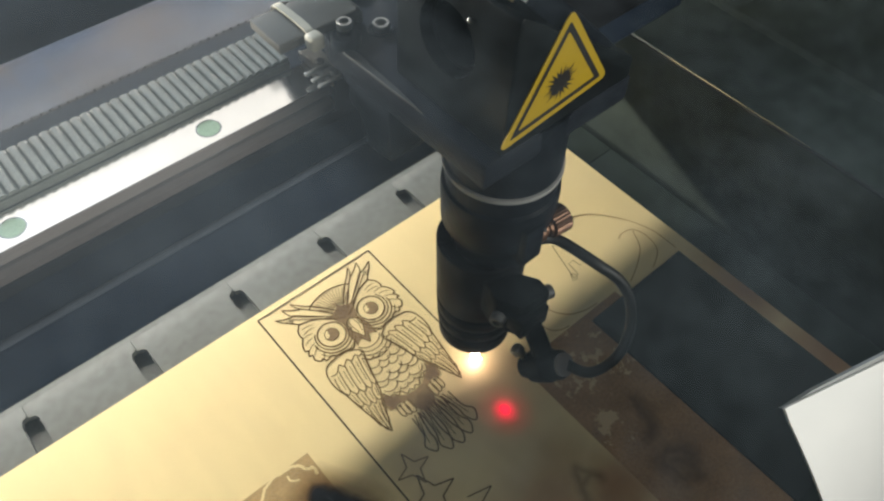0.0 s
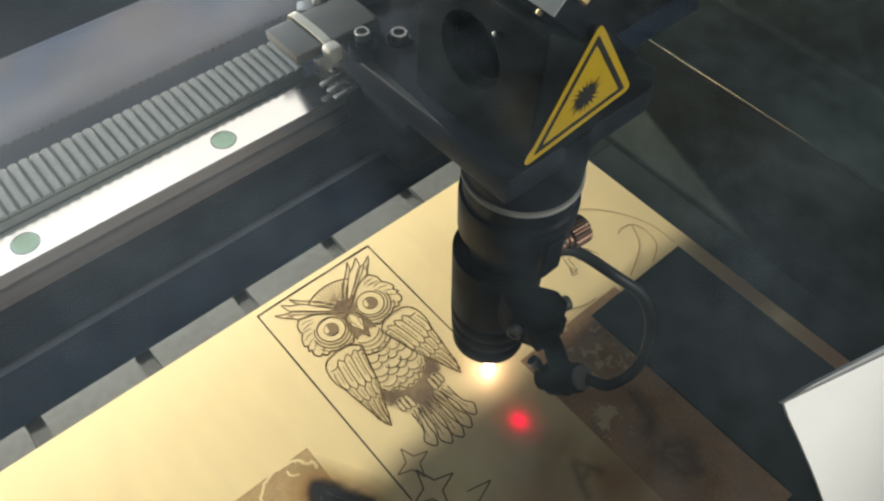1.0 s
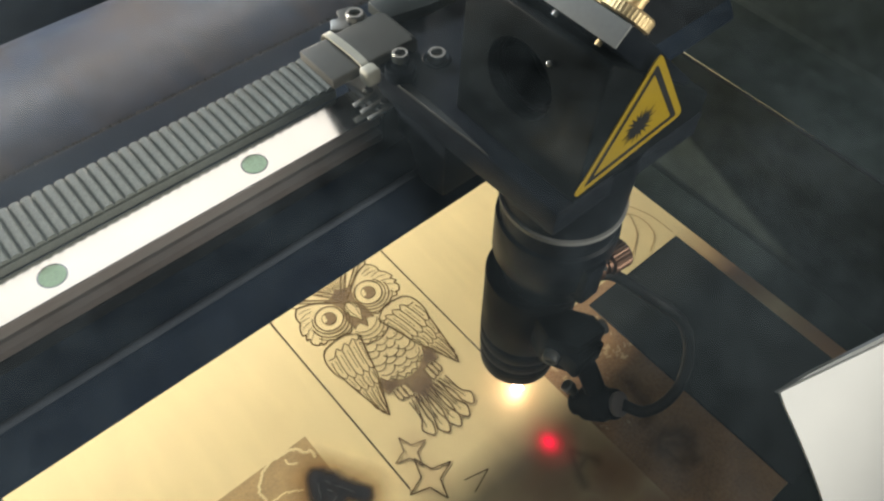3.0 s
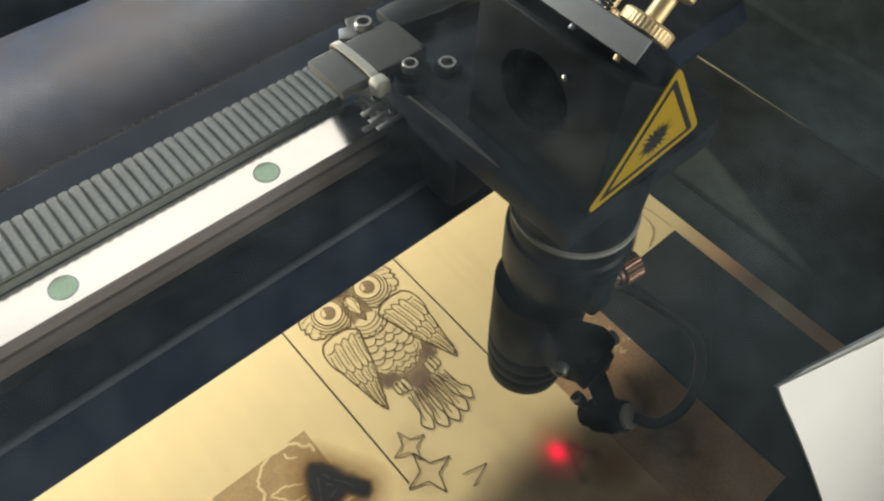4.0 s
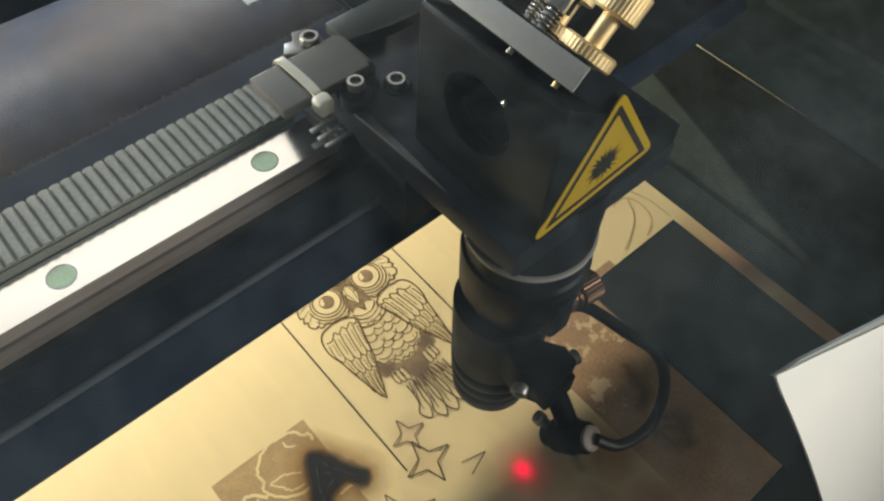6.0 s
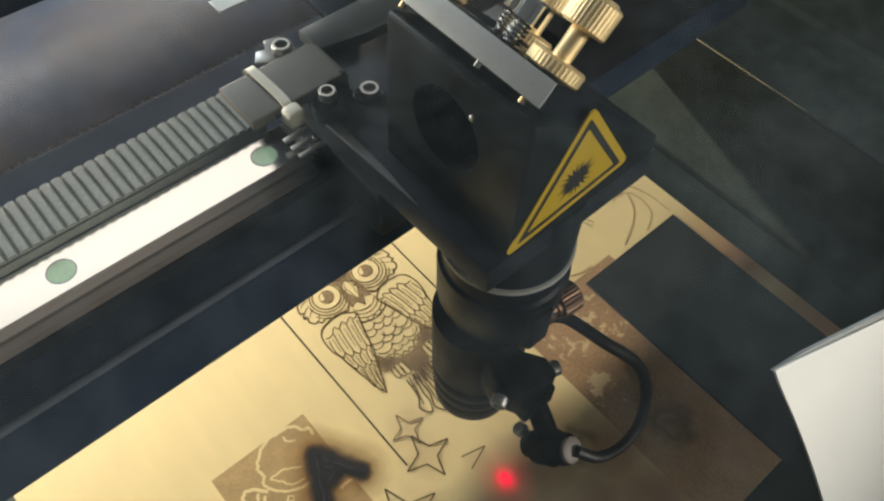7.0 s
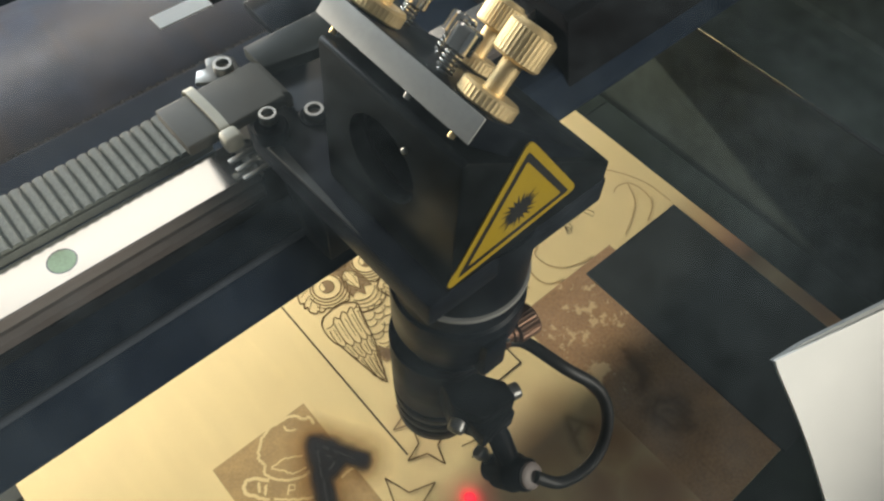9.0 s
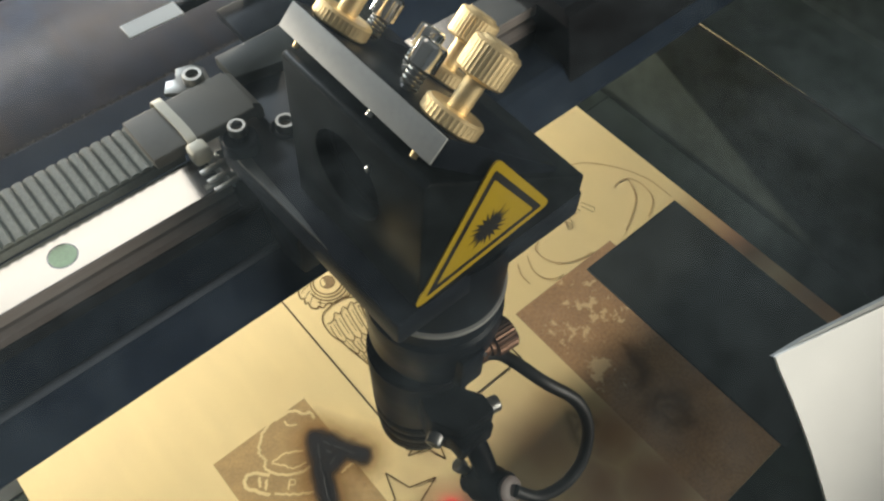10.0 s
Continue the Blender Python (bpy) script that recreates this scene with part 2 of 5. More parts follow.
def stain_and_shade(m, blobs, color, shift=(0.0, 0.0), freckles=0.0):
    """Smoke stains and painted shade in a wood's colour: blobs are (x, y, radius, strength) in millimetres."""
    nt = m.node_tree
    b = nt.nodes["Principled BSDF"]
    old = b.inputs["Base Color"].links[0].from_socket
    vec = flat_vector(nt, 0.016, 55)
    total = None
    for x, y, r, s in blobs:
        rel = vector_node(nt, "SUBTRACT", vec, ((x - shift[0]) * 0.001, (y - shift[1]) * 0.001, 0.0)).outputs[0]
        d = vector_node(nt, "LENGTH", rel).outputs["Value"]
        mr = nt.nodes.new("ShaderNodeMapRange")
        mr.interpolation_type = "SMOOTHSTEP"
        mr.inputs["From Min"].default_value, mr.inputs["From Max"].default_value = 0.0, r * 0.001
        mr.inputs["To Min"].default_value, mr.inputs["To Max"].default_value = s, 0.0
        nt.links.new(d, mr.inputs["Value"])
        total = mr.outputs[0] if total is None else math_node(nt, "MAXIMUM", total, mr.outputs[0])
    if freckles:
        n = nt.nodes.new("ShaderNodeTexNoise")
        n.inputs["Scale"].default_value, n.inputs["Detail"].default_value = 38, 5
        co = nt.nodes.new("ShaderNodeTexCoord")
        nt.links.new(co.outputs["Object"], n.inputs["Vector"])
        mr = nt.nodes.new("ShaderNodeMapRange")
        mr.inputs["From Min"].default_value, mr.inputs["From Max"].default_value = 0.56, 0.78
        mr.inputs["To Min"].default_value, mr.inputs["To Max"].default_value = 0.0, freckles
        nt.links.new(n.outputs["Fac"], mr.inputs["Value"])
        total = math_node(nt, "MAXIMUM", total, mr.outputs[0])
    mx = nt.nodes.new("ShaderNodeMix")
    mx.data_type = "RGBA"
    nt.links.new(total, mx.inputs["Factor"])
    nt.links.new(old, mx.inputs["A"])
    mx.inputs["B"].default_value = (*color, 1)
    nt.links.new(mx.outputs["Result"], b.inputs["Base Color"])


# smoke stains, and shade painted over the board's front and right strip
BLOBS = [(70, -48, 12, 0.26), (69, -63, 16, 0.3), (84, -83, 19, 0.32), (56, -70, 13, 0.16), (102, -93, 36, 0.66), (80, -104, 30, 0.55), (116, -84, 24, 0.46), (126, -106, 30, 0.8), (108, -116, 30, 0.78), (126, -132, 38, 0.85), (100, -140, 34, 0.75), (238, -128, 50, 0.85), (240, -80, 44, 0.88), (142, -66, 18, 0.12), (-10, -62, 16, 0.1), (-30, -100, 20, 0.1), (14, -96, 22, 0.12)]
stain_and_shade(PLY, BLOBS, (0.28, 0.118, 0.050), freckles=0.06)
LETTER_STROKES = [((37.2, -34.0), (46.5, -50.5)), ((36.4, -35.0), (26.0, -58.0)), ((33.0, -46.5), (42.0, -44.5)), ((36.4, -39.0), (37.6, -44.0))]
CHAR_LETTER = scorch("charred_letter_wood", LETTER_STROKES, 13.0,
                     [(0.0, (0.010, 0.012, 0.016)), (0.14, (0.012, 0.012, 0.014)), (0.26, (0.045, 0.026, 0.014)), (0.40, (0.34, 0.16, 0.028)), (1.0, (0.62, 0.37, 0.08))],
                     [(0.0, 1.0), (0.16, 0.98), (0.26, 0.78), (0.40, 0.44), (0.65, 0.22), (0.98, 0.0)])
SMALL_STROKES = [((118.0, -89.0), (123.0, -98.0)), ((117.5, -89.5), (112.0, -102.0)), ((115.5, -96.0), (120.6, -95.0))]
CHAR_SMALL = scorch("scorched_small_letter", SMALL_STROKES, 3.6,
                    [(0.0, (0.03, 0.024, 0.02)), (0.3, (0.06, 0.038, 0.022)), (1.0, (0.16, 0.09, 0.04))],
                    [(0.0, 0.26), (0.2, 0.2), (0.45, 0.1), (0.95, 0.0)], 0.003)
SMUDGE = scorch("dark_scorch_smudge", [((156.8, -84.5), (157.2, -92.0)), ((157.2, -92.0), (151.0, -99.5)), ((146.0, -109.0), (152.0, -108.0)), ((152.0, -108.0), (157.0, -114.0)), ((157.0, -114.0), (152.0, -121.0)), ((152.0, -121.0), (146.0, -117.0)), ((146.0, -117.0), (146.0, -109.0)), ((149.0, -113.0), (153.0, -116.0))], 6.5,
                [(0.0, (0.05, 0.032, 0.02)), (1.0, (0.14, 0.08, 0.04))], [(0.0, 0.34), (0.2, 0.26), (0.5, 0.13), (0.95, 0.0)], 0.009, 160)


def picture_material():
    """Brown raster engraving with pale untouched flecks."""
    m = mat("raster_engraved_picture", (0.37, 0.225, 0.112), 0.85, vary=0.3, scale=90)
    nt = m.node_tree
    b = nt.nodes["Principled BSDF"]
    old = b.inputs["Base Color"].links[0].from_socket
    co = nt.nodes.new("ShaderNodeTexCoord")
    n = nt.nodes.new("ShaderNodeTexNoise")
    n.inputs["Scale"].default_value, n.inputs["Detail"].default_value, n.inputs["Roughness"].default_value = 130, 5, 0.7
    nt.links.new(co.outputs["Object"], n.inputs["Vector"])
    # flecks gather in a few clusters
    near = None
    for x, y, reach in ((-3, 35, 17), (-20, 33, 15), (-21, 13, 13), (4, 26, 9)):
        d = vector_node(nt, "DISTANCE", co.outputs["Object"], (x * 0.001, y * 0.001, 0.0)).outputs["Value"]
        u = math_node(nt, "DIVIDE", d, reach * 0.001)
        near = u if near is None else math_node(nt, "MINIMUM", near, u)
    ad = nt.nodes.new("ShaderNodeMath")
    ad.operation = "MULTIPLY_ADD"
    nt.links.new(near, ad.inputs[0])
    ad.inputs[1].default_value = -0.17
    nt.links.new(math_node(nt, "ADD", n.outputs["Fac"], 0.13), ad.inputs[2])
    r = nt.nodes.new("ShaderNodeValToRGB")
    r.color_ramp.elements[0].position, r.color_ramp.elements[1].position = 0.585, 0.62
    nt.links.new(ad.outputs[0], r.inputs[0])
    mx = nt.nodes.new("ShaderNodeMix")
    mx.data_type = "RGBA"
    nt.links.new(r.outputs[0], mx.inputs["Factor"])
    nt.links.new(old, mx.inputs["A"])
    mx.inputs["B"].default_value = (0.62, 0.46, 0.25, 1)
    nt.links.new(mx.outputs["Result"], b.inputs["Base Color"])
    return m


PICTURE = picture_material()
stain_and_shade(PICTURE, [(152, -98, 18, 0.26), (160, -112, 26, 0.34), (142, -108, 18, 0.3), (165, -136, 24, 0.3), (150, -126, 20, 0.3)], (0.14, 0.075, 0.04), (162.5, -97.0))


def hazed_pane():
    """Clear acrylic with some dust and a painted haze that veils the dark parts."""
    m = bpy.data.materials.new("hazed_clear_acrylic")
    m.use_nodes = True
    nt = m.node_tree
    b = nt.nodes["Principled BSDF"]
    b.inputs["Base Color"].default_value = (0.68, 0.80, 0.82, 1)
    b.inputs["Roughness"].default_value = 0.9
    b.inputs["Specular IOR Level"].default_value = 0.0
    co = nt.nodes.new("ShaderNodeTexCoord")
    n1 = nt.nodes.new("ShaderNodeTexNoise")
    n1.inputs["Scale"].default_value, n1.inputs["Detail"].default_value = 70, 4
    n2 = nt.nodes.new("ShaderNodeTexNoise")
    n2.inputs["Scale"].default_value, n2.inputs["Detail"].default_value = 380, 3
    for n in (n1, n2):
        nt.links.new(co.outputs["Object"], n.inputs["Vector"])
    mul = nt.nodes.new("ShaderNodeMath")
    mul.operation = "MULTIPLY"
    nt.links.new(n1.outputs["Fac"], mul.inputs[0])
    nt.links.new(n2.outputs["Fac"], mul.inputs[1])
    rg = nt.nodes.new("ShaderNodeMapRange")
    rg.inputs["From Min"].default_value, rg.inputs["From Max"].default_value = 0.1, 0.45
    rg.inputs["To Min"].default_value, rg.inputs["To Max"].default_value = 0.003, 0.036
    nt.links.new(mul.outputs[0], rg.inputs["Value"])
    # thicker patches of the painted haze, added to lighten the right side
    haze_patch = None
    for x, y, r in ((0.038, -0.131, 0.012), (0.031, -0.134, 0.009), (0.046, -0.128, 0.010)):
        d = vector_node(nt, "DISTANCE", co.outputs["Object"], (x, y, 0.248)).outputs["Value"]
        mr = nt.nodes.new("ShaderNodeMapRange")
        mr.interpolation_type = "SMOOTHSTEP"
        mr.inputs["From Min"].default_value, mr.inputs["From Max"].default_value = 0.0, r
        mr.inputs["To Min"].default_value, mr.inputs["To Max"].default_value = 0.019, 0.0
        nt.links.new(d, mr.inputs["Value"])
        haze_patch = mr.outputs[0] if haze_patch is None else math_node(nt, "MAXIMUM", haze_patch, mr.outputs[0])
    cloud = math_node(nt, "MULTIPLY_ADD", n1.outputs["Fac"], 2.4, -0.4, clamp=True)
    dust = math_node(nt, "MULTIPLY_ADD", haze_patch, cloud, rg.outputs[0])
    tr = nt.nodes.new("ShaderNodeBsdfTransparent")
    mix = nt.nodes.new("ShaderNodeMixShader")
    nt.links.new(dust, mix.inputs[0])
    nt.links.new(tr.outputs[0], mix.inputs[1])
    nt.links.new(b.outputs[0], mix.inputs[2])
    nt.links.new(mix.outputs[0], nt.nodes["Material Output"].inputs["Surface"])
    return m


PANE = hazed_pane()


def dusty_cover():
    """Blue-black paint under uneven brownish dust, with reflection streaks painted across and a slightly dented sheen.
    """
    m = mat("dusty_blue_black_cover", (0.021, 0.027, 0.042), 0.45, vary=0.35, scale=14, spec=0.05)
    nt = m.node_tree
    b = nt.nodes["Principled BSDF"]
    old = b.inputs["Base Color"].links[0].from_socket
    co = nt.nodes.new("ShaderNodeTexCoord")
    layers = []
    for scale, stretch, lo, hi in ((11, (1, 1, 1), 0.42, 0.68), (60, (1, 0.10, 0.10), 0.52, 0.75)):
        mp = nt.nodes.new("ShaderNodeMapping")
        mp.inputs["Scale"].default_value = stretch
        nt.links.new(co.outputs["Object"], mp.inputs["Vector"])
        n = nt.nodes.new("ShaderNodeTexNoise")
        n.inputs["Scale"].default_value, n.inputs["Detail"].default_value = scale, 5
        nt.links.new(mp.outputs["Vector"], n.inputs["Vector"])
        r = nt.nodes.new("ShaderNodeMapRange")
        r.inputs["From Min"].default_value, r.inputs["From Max"].default_value = lo, hi
        nt.links.new(n.outputs["Fac"], r.inputs["Value"])
        layers.append((n, r.outputs[0]))
    dust = math_node(nt, "MULTIPLY_ADD", layers[0][1], 0.6, math_node(nt, "MULTIPLY", layers[1][1], 0.4), clamp=True)
    mx = nt.nodes.new("ShaderNodeMix")
    mx.data_type = "RGBA"
    nt.links.new(dust, mx.inputs["Factor"])
    nt.links.new(old, mx.inputs["A"])
    mx.inputs["B"].default_value = (0.047, 0.040, 0.035, 1)
    nt.links.new(mx.outputs["Result"], b.inputs["Base Color"])
    nt.links.new(math_node(nt, "MULTIPLY_ADD", dust, 0.25, 0.42), b.inputs["Roughness"])
    bp = nt.nodes.new("ShaderNodeBump")
    bp.inputs["Strength"].default_value, bp.inputs["Distance"].default_value = 0.5, 0.004
    nt.links.new(layers[0][0].outputs["Fac"], bp.inputs["Height"])
    nt.links.new(bp.outputs[0], b.inputs["Normal"])
    return m


COVER = dusty_cover()


def thin_veil():
    """Faint grey-white haze for an added veil: patchy, and thinning out towards the edge of its piece."""
    m = bpy.data.materials.new("thin_veil")
    m.use_nodes = True
    nt = m.node_tree
    b = nt.nodes["Principled BSDF"]
    b.inputs["Base Color"].default_value = (0.72, 0.78, 0.80, 1)
    b.inputs["Roughness"].default_value = 1.0
    b.inputs["Specular IOR Level"].default_value = 0.0
    co = nt.nodes.new("ShaderNodeTexCoord")
    n = nt.nodes.new("ShaderNodeTexNoise")
    n.inputs["Scale"].default_value, n.inputs["Detail"].default_value = 14, 4
    nt.links.new(co.outputs["Object"], n.inputs["Vector"])
    flat = vector_node(nt, "MULTIPLY", co.outputs["Object"], (1.0, 1.0, 0.0)).outputs[0]
    d = vector_node(nt, "LENGTH", flat).outputs["Value"]
    edge = nt.nodes.new("ShaderNodeMapRange")
    edge.interpolation_type = "SMOOTHSTEP"
    edge.inputs["From Min"].default_value, edge.inputs["From Max"].default_value = 0.02, 0.135
    edge.inputs["To Min"].default_value, edge.inputs["To Max"].default_value = 0.17, 0.0
    nt.links.new(d, edge.inputs["Value"])
    body = math_node(nt, "MULTIPLY_ADD", n.outputs["Fac"], 1.6, -0.15, clamp=True)
    tr = nt.nodes.new("ShaderNodeBsdfTransparent")
    mix = nt.nodes.new("ShaderNodeMixShader")
    nt.links.new(math_node(nt, "MULTIPLY", body, edge.outputs[0]), mix.inputs[0])
    nt.links.new(tr.outputs[0], mix.inputs[1])
    nt.links.new(b.outputs[0], mix.inputs[2])
    nt.links.new(mix.outputs[0], nt.nodes["Material Output"].inputs["Surface"])
    return m


VEIL = thin_veil()

# ---- building tools (millimetres in, metres out) ----
MM = 0.001


def thing(name, origin, label, category, group="", kind=""):
    ob = new(name)
    ob.empty_display_size = 0.01
    ob.location = [c * MM for c in origin]
    return tagged(ob, label, category, group, kind)


def finish(name, bm, material, smooth=False):
    bmesh.ops.recalc_face_normals(bm, faces=bm.faces)
    me = bpy.data.meshes.new(name)
    bm.to_mesh(me)
    bm.free()
    me.materials.append(material)
    if smooth:
        me.polygons.foreach_set("use_smooth", [True] * len(me.polygons))
        me.set_sharp_from_angle(angle=radians(38))
    return me


def part(name, bm, material, parent, label="", smooth=True):
    """Links a bmesh, made in world millimetres turned to metres, as one mesh under a thing or a part."""
    ob = new(name, finish(name, bm, material, smooth))
    ob.parent = parent
    base = Vector((0, 0, 0))
    up = parent
    while up is not None:
        base += up.location
        up = up.parent
    ob.location = -base
    return tagged(ob, label)


def solo(name, bm, material, label, category, group="", kind="", smooth=True):
    ob = new(name, finish(name, bm, material, smooth))
    return tagged(ob, label, category, group, kind)


def box(bm, x0, x1, y0, y1, z0, z1, bevel=0.0, seg=2):
    r = bmesh.ops.create_cube(bm, size=1)
    vs = r["verts"]
    for v in vs:
        v.co = Vector(((x0 if v.co.x < 0 else x1) * MM, (y0 if v.co.y < 0 else y1) * MM, (z0 if v.co.z < 0 else z1) * MM))
    if bevel:
        es = list({e for v in vs for e in v.link_edges})
        bmesh.ops.bevel(bm, geom=es, offset=bevel * MM, segments=seg, affect="EDGES", profile=0.5)
    return bm


def frame_to(axis):
    """A turn that takes z to the axis."""
    return Vector(axis).to_track_quat("Z", "Y").to_matrix().to_4x4()


def lathe(bm, base, axis, profile, seg=32, cap=True):
    """A turned body: profile is (distance along the axis, radius) in millimetres."""
    m = Matrix.Translation(Vector(base) * MM) @ frame_to(axis)
    rings = []
    for h, r in profile:
        rings.append([bm.verts.new(m @ Vector((r * MM * math.cos(2 * math.pi * i / seg), r * MM * math.sin(2 * math.pi * i / seg), h * MM))) for i in range(seg)])
    for a, b in zip(rings, rings[1:]):
        for i in range(seg):
            bm.faces.new((a[i], a[(i + 1) % seg], b[(i + 1) % seg], b[i]))
    if cap:
        bm.faces.new(rings[0][::-1])
        bm.faces.new(rings[-1])
    return bm


def prism(bm, poly, axis, lo, hi, bevel=0.0):
    """A polygon drawn out along x, y or z. poly: for x (y, z), for y (x, z), for z (x, y)."""
    def at(p, d):
        return {"x": (d, p[0], p[1]), "y": (p[0], d, p[1]), "z": (p[0], p[1], d)}[axis]
    a = [bm.verts.new(Vector(at(p, lo)) * MM) for p in poly]
    b = [bm.verts.new(Vector(at(p, hi)) * MM) for p in poly]
    fs = [bm.faces.new(a[::-1]), bm.faces.new(b)]
    n = len(poly)
    for i in range(n):
        fs.append(bm.faces.new((a[i], a[(i + 1) % n], b[(i + 1) % n], b[i])))
    if bevel:
        es = list({e for f in fs for e in f.edges})
        bmesh.ops.bevel(bm, geom=es, offset=bevel * MM, segments=2, affect="EDGES", profile=0.5)
    return bm


def spline(points, n=12):
    """A smooth run through the points (Catmull-Rom)."""
    pts = [Vector(p) for p in points]
    out = []
    for i in range(len(pts) - 1):
        p0, p1, p2, p3 = pts[max(i - 1, 0)], pts[i], pts[i + 1], pts[min(i + 2, len(pts) - 1)]
        for k in range(n):
            t = k / n
            out.append(0.5 * ((2 * p1) + (p2 - p0) * t + (2 * p0 - 5 * p1 + 4 * p2 - p3) * t * t + (3 * p1 - p0 - 3 * p2 + p3) * t ** 3))
    out.append(pts[-1])
    return out


def hose(bm, points, radius, seg=12, n=10):
    """A round tube along a smooth run of points, in millimetres."""
    pts = spline(points, n)
    rings = []
    side = None
    for i, p in enumerate(pts):
        d = (pts[min(i + 1, len(pts) - 1)] - pts[max(i - 1, 0)]).normalized()
        if side is None:
            side = d.orthogonal().normalized()
        side = (side - d * side.dot(d)).normalized()
        up = d.cross(side)
        rings.append([bm.verts.new((p + radius * (side * math.cos(2 * math.pi * k / seg) + up * math.sin(2 * math.pi * k / seg))) * MM) for k in range(seg)])
    for a, b in zip(rings, rings[1:]):
        for k in range(seg):
            bm.faces.new((a[k], a[(k + 1) % seg], b[(k + 1) % seg], b[k]))
    bm.faces.new(rings[0][::-1])
    bm.faces.new(rings[-1])
    return bm


def B():
    return bmesh.new()


# ---- setting: bed, walls, room ----
bm = B()
box(bm, -420, 420, -420, 360, -48, -42)
solo("bed_tray", bm, DARK_STEEL, "dark steel tray under the cutting bed", "tray", kind="structure")
# grey bed plate with slots behind the board
bed = thing("bed_plate", (0, 60, -6), "grey steel bed plate with rectangular slots", "bed plate", kind="structure")
PITCH = 47.6
for i in range(-6, 5):
    x0 = -33.0 + PITCH * i
    bm = B()
    prism(bm, [(x0 + 3.7, 20), (x0 + PITCH - 3.7, 20), (x0 + PITCH - 3.7, 64.5), (x0 + PITCH - 3.0, 65.5), (x0 + PITCH - 2.6, 68), (x0 + PITCH - 0.02, 68), (x0 + PITCH - 0.02, 74), (x0 + 0.02, 74), (x0 + 0.02, 67.2), (x0 + 2.6, 67.2), (x0 + 3.0, 65.5), (x0 + 3.7, 64.5)], "z", -7, -4, 0.3)
    part("slat", bm, BED_GREY, bed)
bm = B()
box(bm, -330, 204.5, 74, 118, -7, -4.3)
part("rear_plate", bm, BED_GREY, bed)
bm = B()
box(bm, 205.2, 262, 20.2, 118, -9, -4.6)
part("end_plate", bm, DARK_STEEL, bed, "dark end of the bed plate")
bm = B()
box(bm, -330, 204.5, 40, 73, -11, -8.2)
part("slot_floor", bm, SLOT_GREY, bed)
bm = B()
box(bm, -330, 262, -330, 19.8, -9, -4.6)
solo("bed", bm, DARK_STEEL, "dark steel cutting bed under the plywood", "bed", kind="structure")
bm = B()
prism(bm, [(268.5, -44), (268.5, 58.6), (269.5, 59.6), (318, 59.6), (320, 62), (320, 150), (330, 150), (330, -44)], "y", -420, 360, 0.6)
side = solo("wall_side", bm, SIDE_STEEL, "dark painted steel side wall of the machine with a ledge", "wall", kind="structure")
bm = B()
hose(bm, [(269.4, y, 58.9) for y in (-410, -200, 0, 150, 300)], 0.9, 14, 3)
part("ledge_edge", bm, GLOSS_EDGE, side)
# the ledge's highlight, built as a fixed bright strip that tapers off
bm = B()
prism(bm, [(60, 268.9), (-8, 268.95), (-40, 269.1), (-84, 269.3), (-40, 269.5), (-8, 269.65), (60, 269.7)], "z", 59.5, 60.05)
for v in bm.verts:
    v.co.x, v.co.y = v.co.y, v.co.x
part("edge_highlight", bm, STEEL_RAIL, side, "bright tapering strip painted as the ledge's highlight")
bm = B()
box(bm, -430, -420, -420, 360, -44, 150)
solo("wall_far_side", bm, DARK_STEEL, "dark painted steel side wall", "wall", kind="structure")
bm = B()
box(bm, -420, 320, 309, 319, -44, 245)
solo("wall_rear", bm, REAR_STEEL, "blue-black painted steel rear wall", "wall", kind="structure")
# out of view; its height is set to block the front lamp from the board
bm = B()
box(bm, -420, 320, -430, -420, -44, 122)
solo("wall_front", bm, DARK_STEEL, "unseen dark steel front wall that keeps the front fill off the board", "wall", kind="structure")
# strip light's aluminium channel
bm = B()
box(bm, -352, 352, 300, 309, 130, 146, 0.5)
solo("light_channel", bm, GREY_ALU, "slim aluminium channel of the light strip on the rear wall", "light strip", kind="structure")
# glossy curved extraction cover behind the beam
bm = B()
arc = [(118 + 75 - 75 * math.cos(a), -8 + 42 * math.sin(a)) for a in [math.pi * k / 24 for k in range(1, 24)]]
prism(bm, [(118, -42)] + arc + [(268, -42)], "x", -400, 258)
solo("extraction_cover", bm, COVER, "curved glossy blue-black cover behind the gantry beam", "cover")
# workshop round the machine
for name, a in (("floor", (-3000, 3000, -3000, 3000, -910, -900)), ("ceiling", (-3000, 3000, -3000, 3000, 1800, 1810)),
                ("wall_east", (3000, 3010, -3000, 3000, -900, 1800)), ("wall_west", (-3010, -3000, -3000, 3000, -900, 1800)),
                ("wall_north", (-3000, 3000, 3000, 3010, -900, 1800)), ("wall_south", (-3000, 3000, -3010, -3000, -900, 1800))):
    bm = B()
    box(bm, *a)
    solo(name, bm, ROOM, "plain grey workshop " + name.split("_")[0], name.split("_")[0], kind="structure")
bm = B()
box(bm, -420, 420, -420, 360, -900, -50, 4)
solo("machine_cabinet", bm, DARK_STEEL, "dark painted steel cabinet that carries the cutting bed", "cabinet", kind="structure")

# ---- plywood board ----
board = thing("plywood_board", (93, -51, -3.6), "thin pale birch plywood board with engraved samples lying on the bed", "plywood board")
bm = B()
box(bm, -55.3, 240.5, -151.5, 48.4, -3.8, 0, 0.15, 1)
part("sheet", bm, PLY, board)


def patch(bm, x0, x1, y0, y1, z):
    vs = [bm.verts.new(Vector(p) * MM) for p in ((x0, y0, z), (x1, y0, z), (x1, y1, z), (x0, y1, z))]
    bm.faces.new(vs)
    return bm


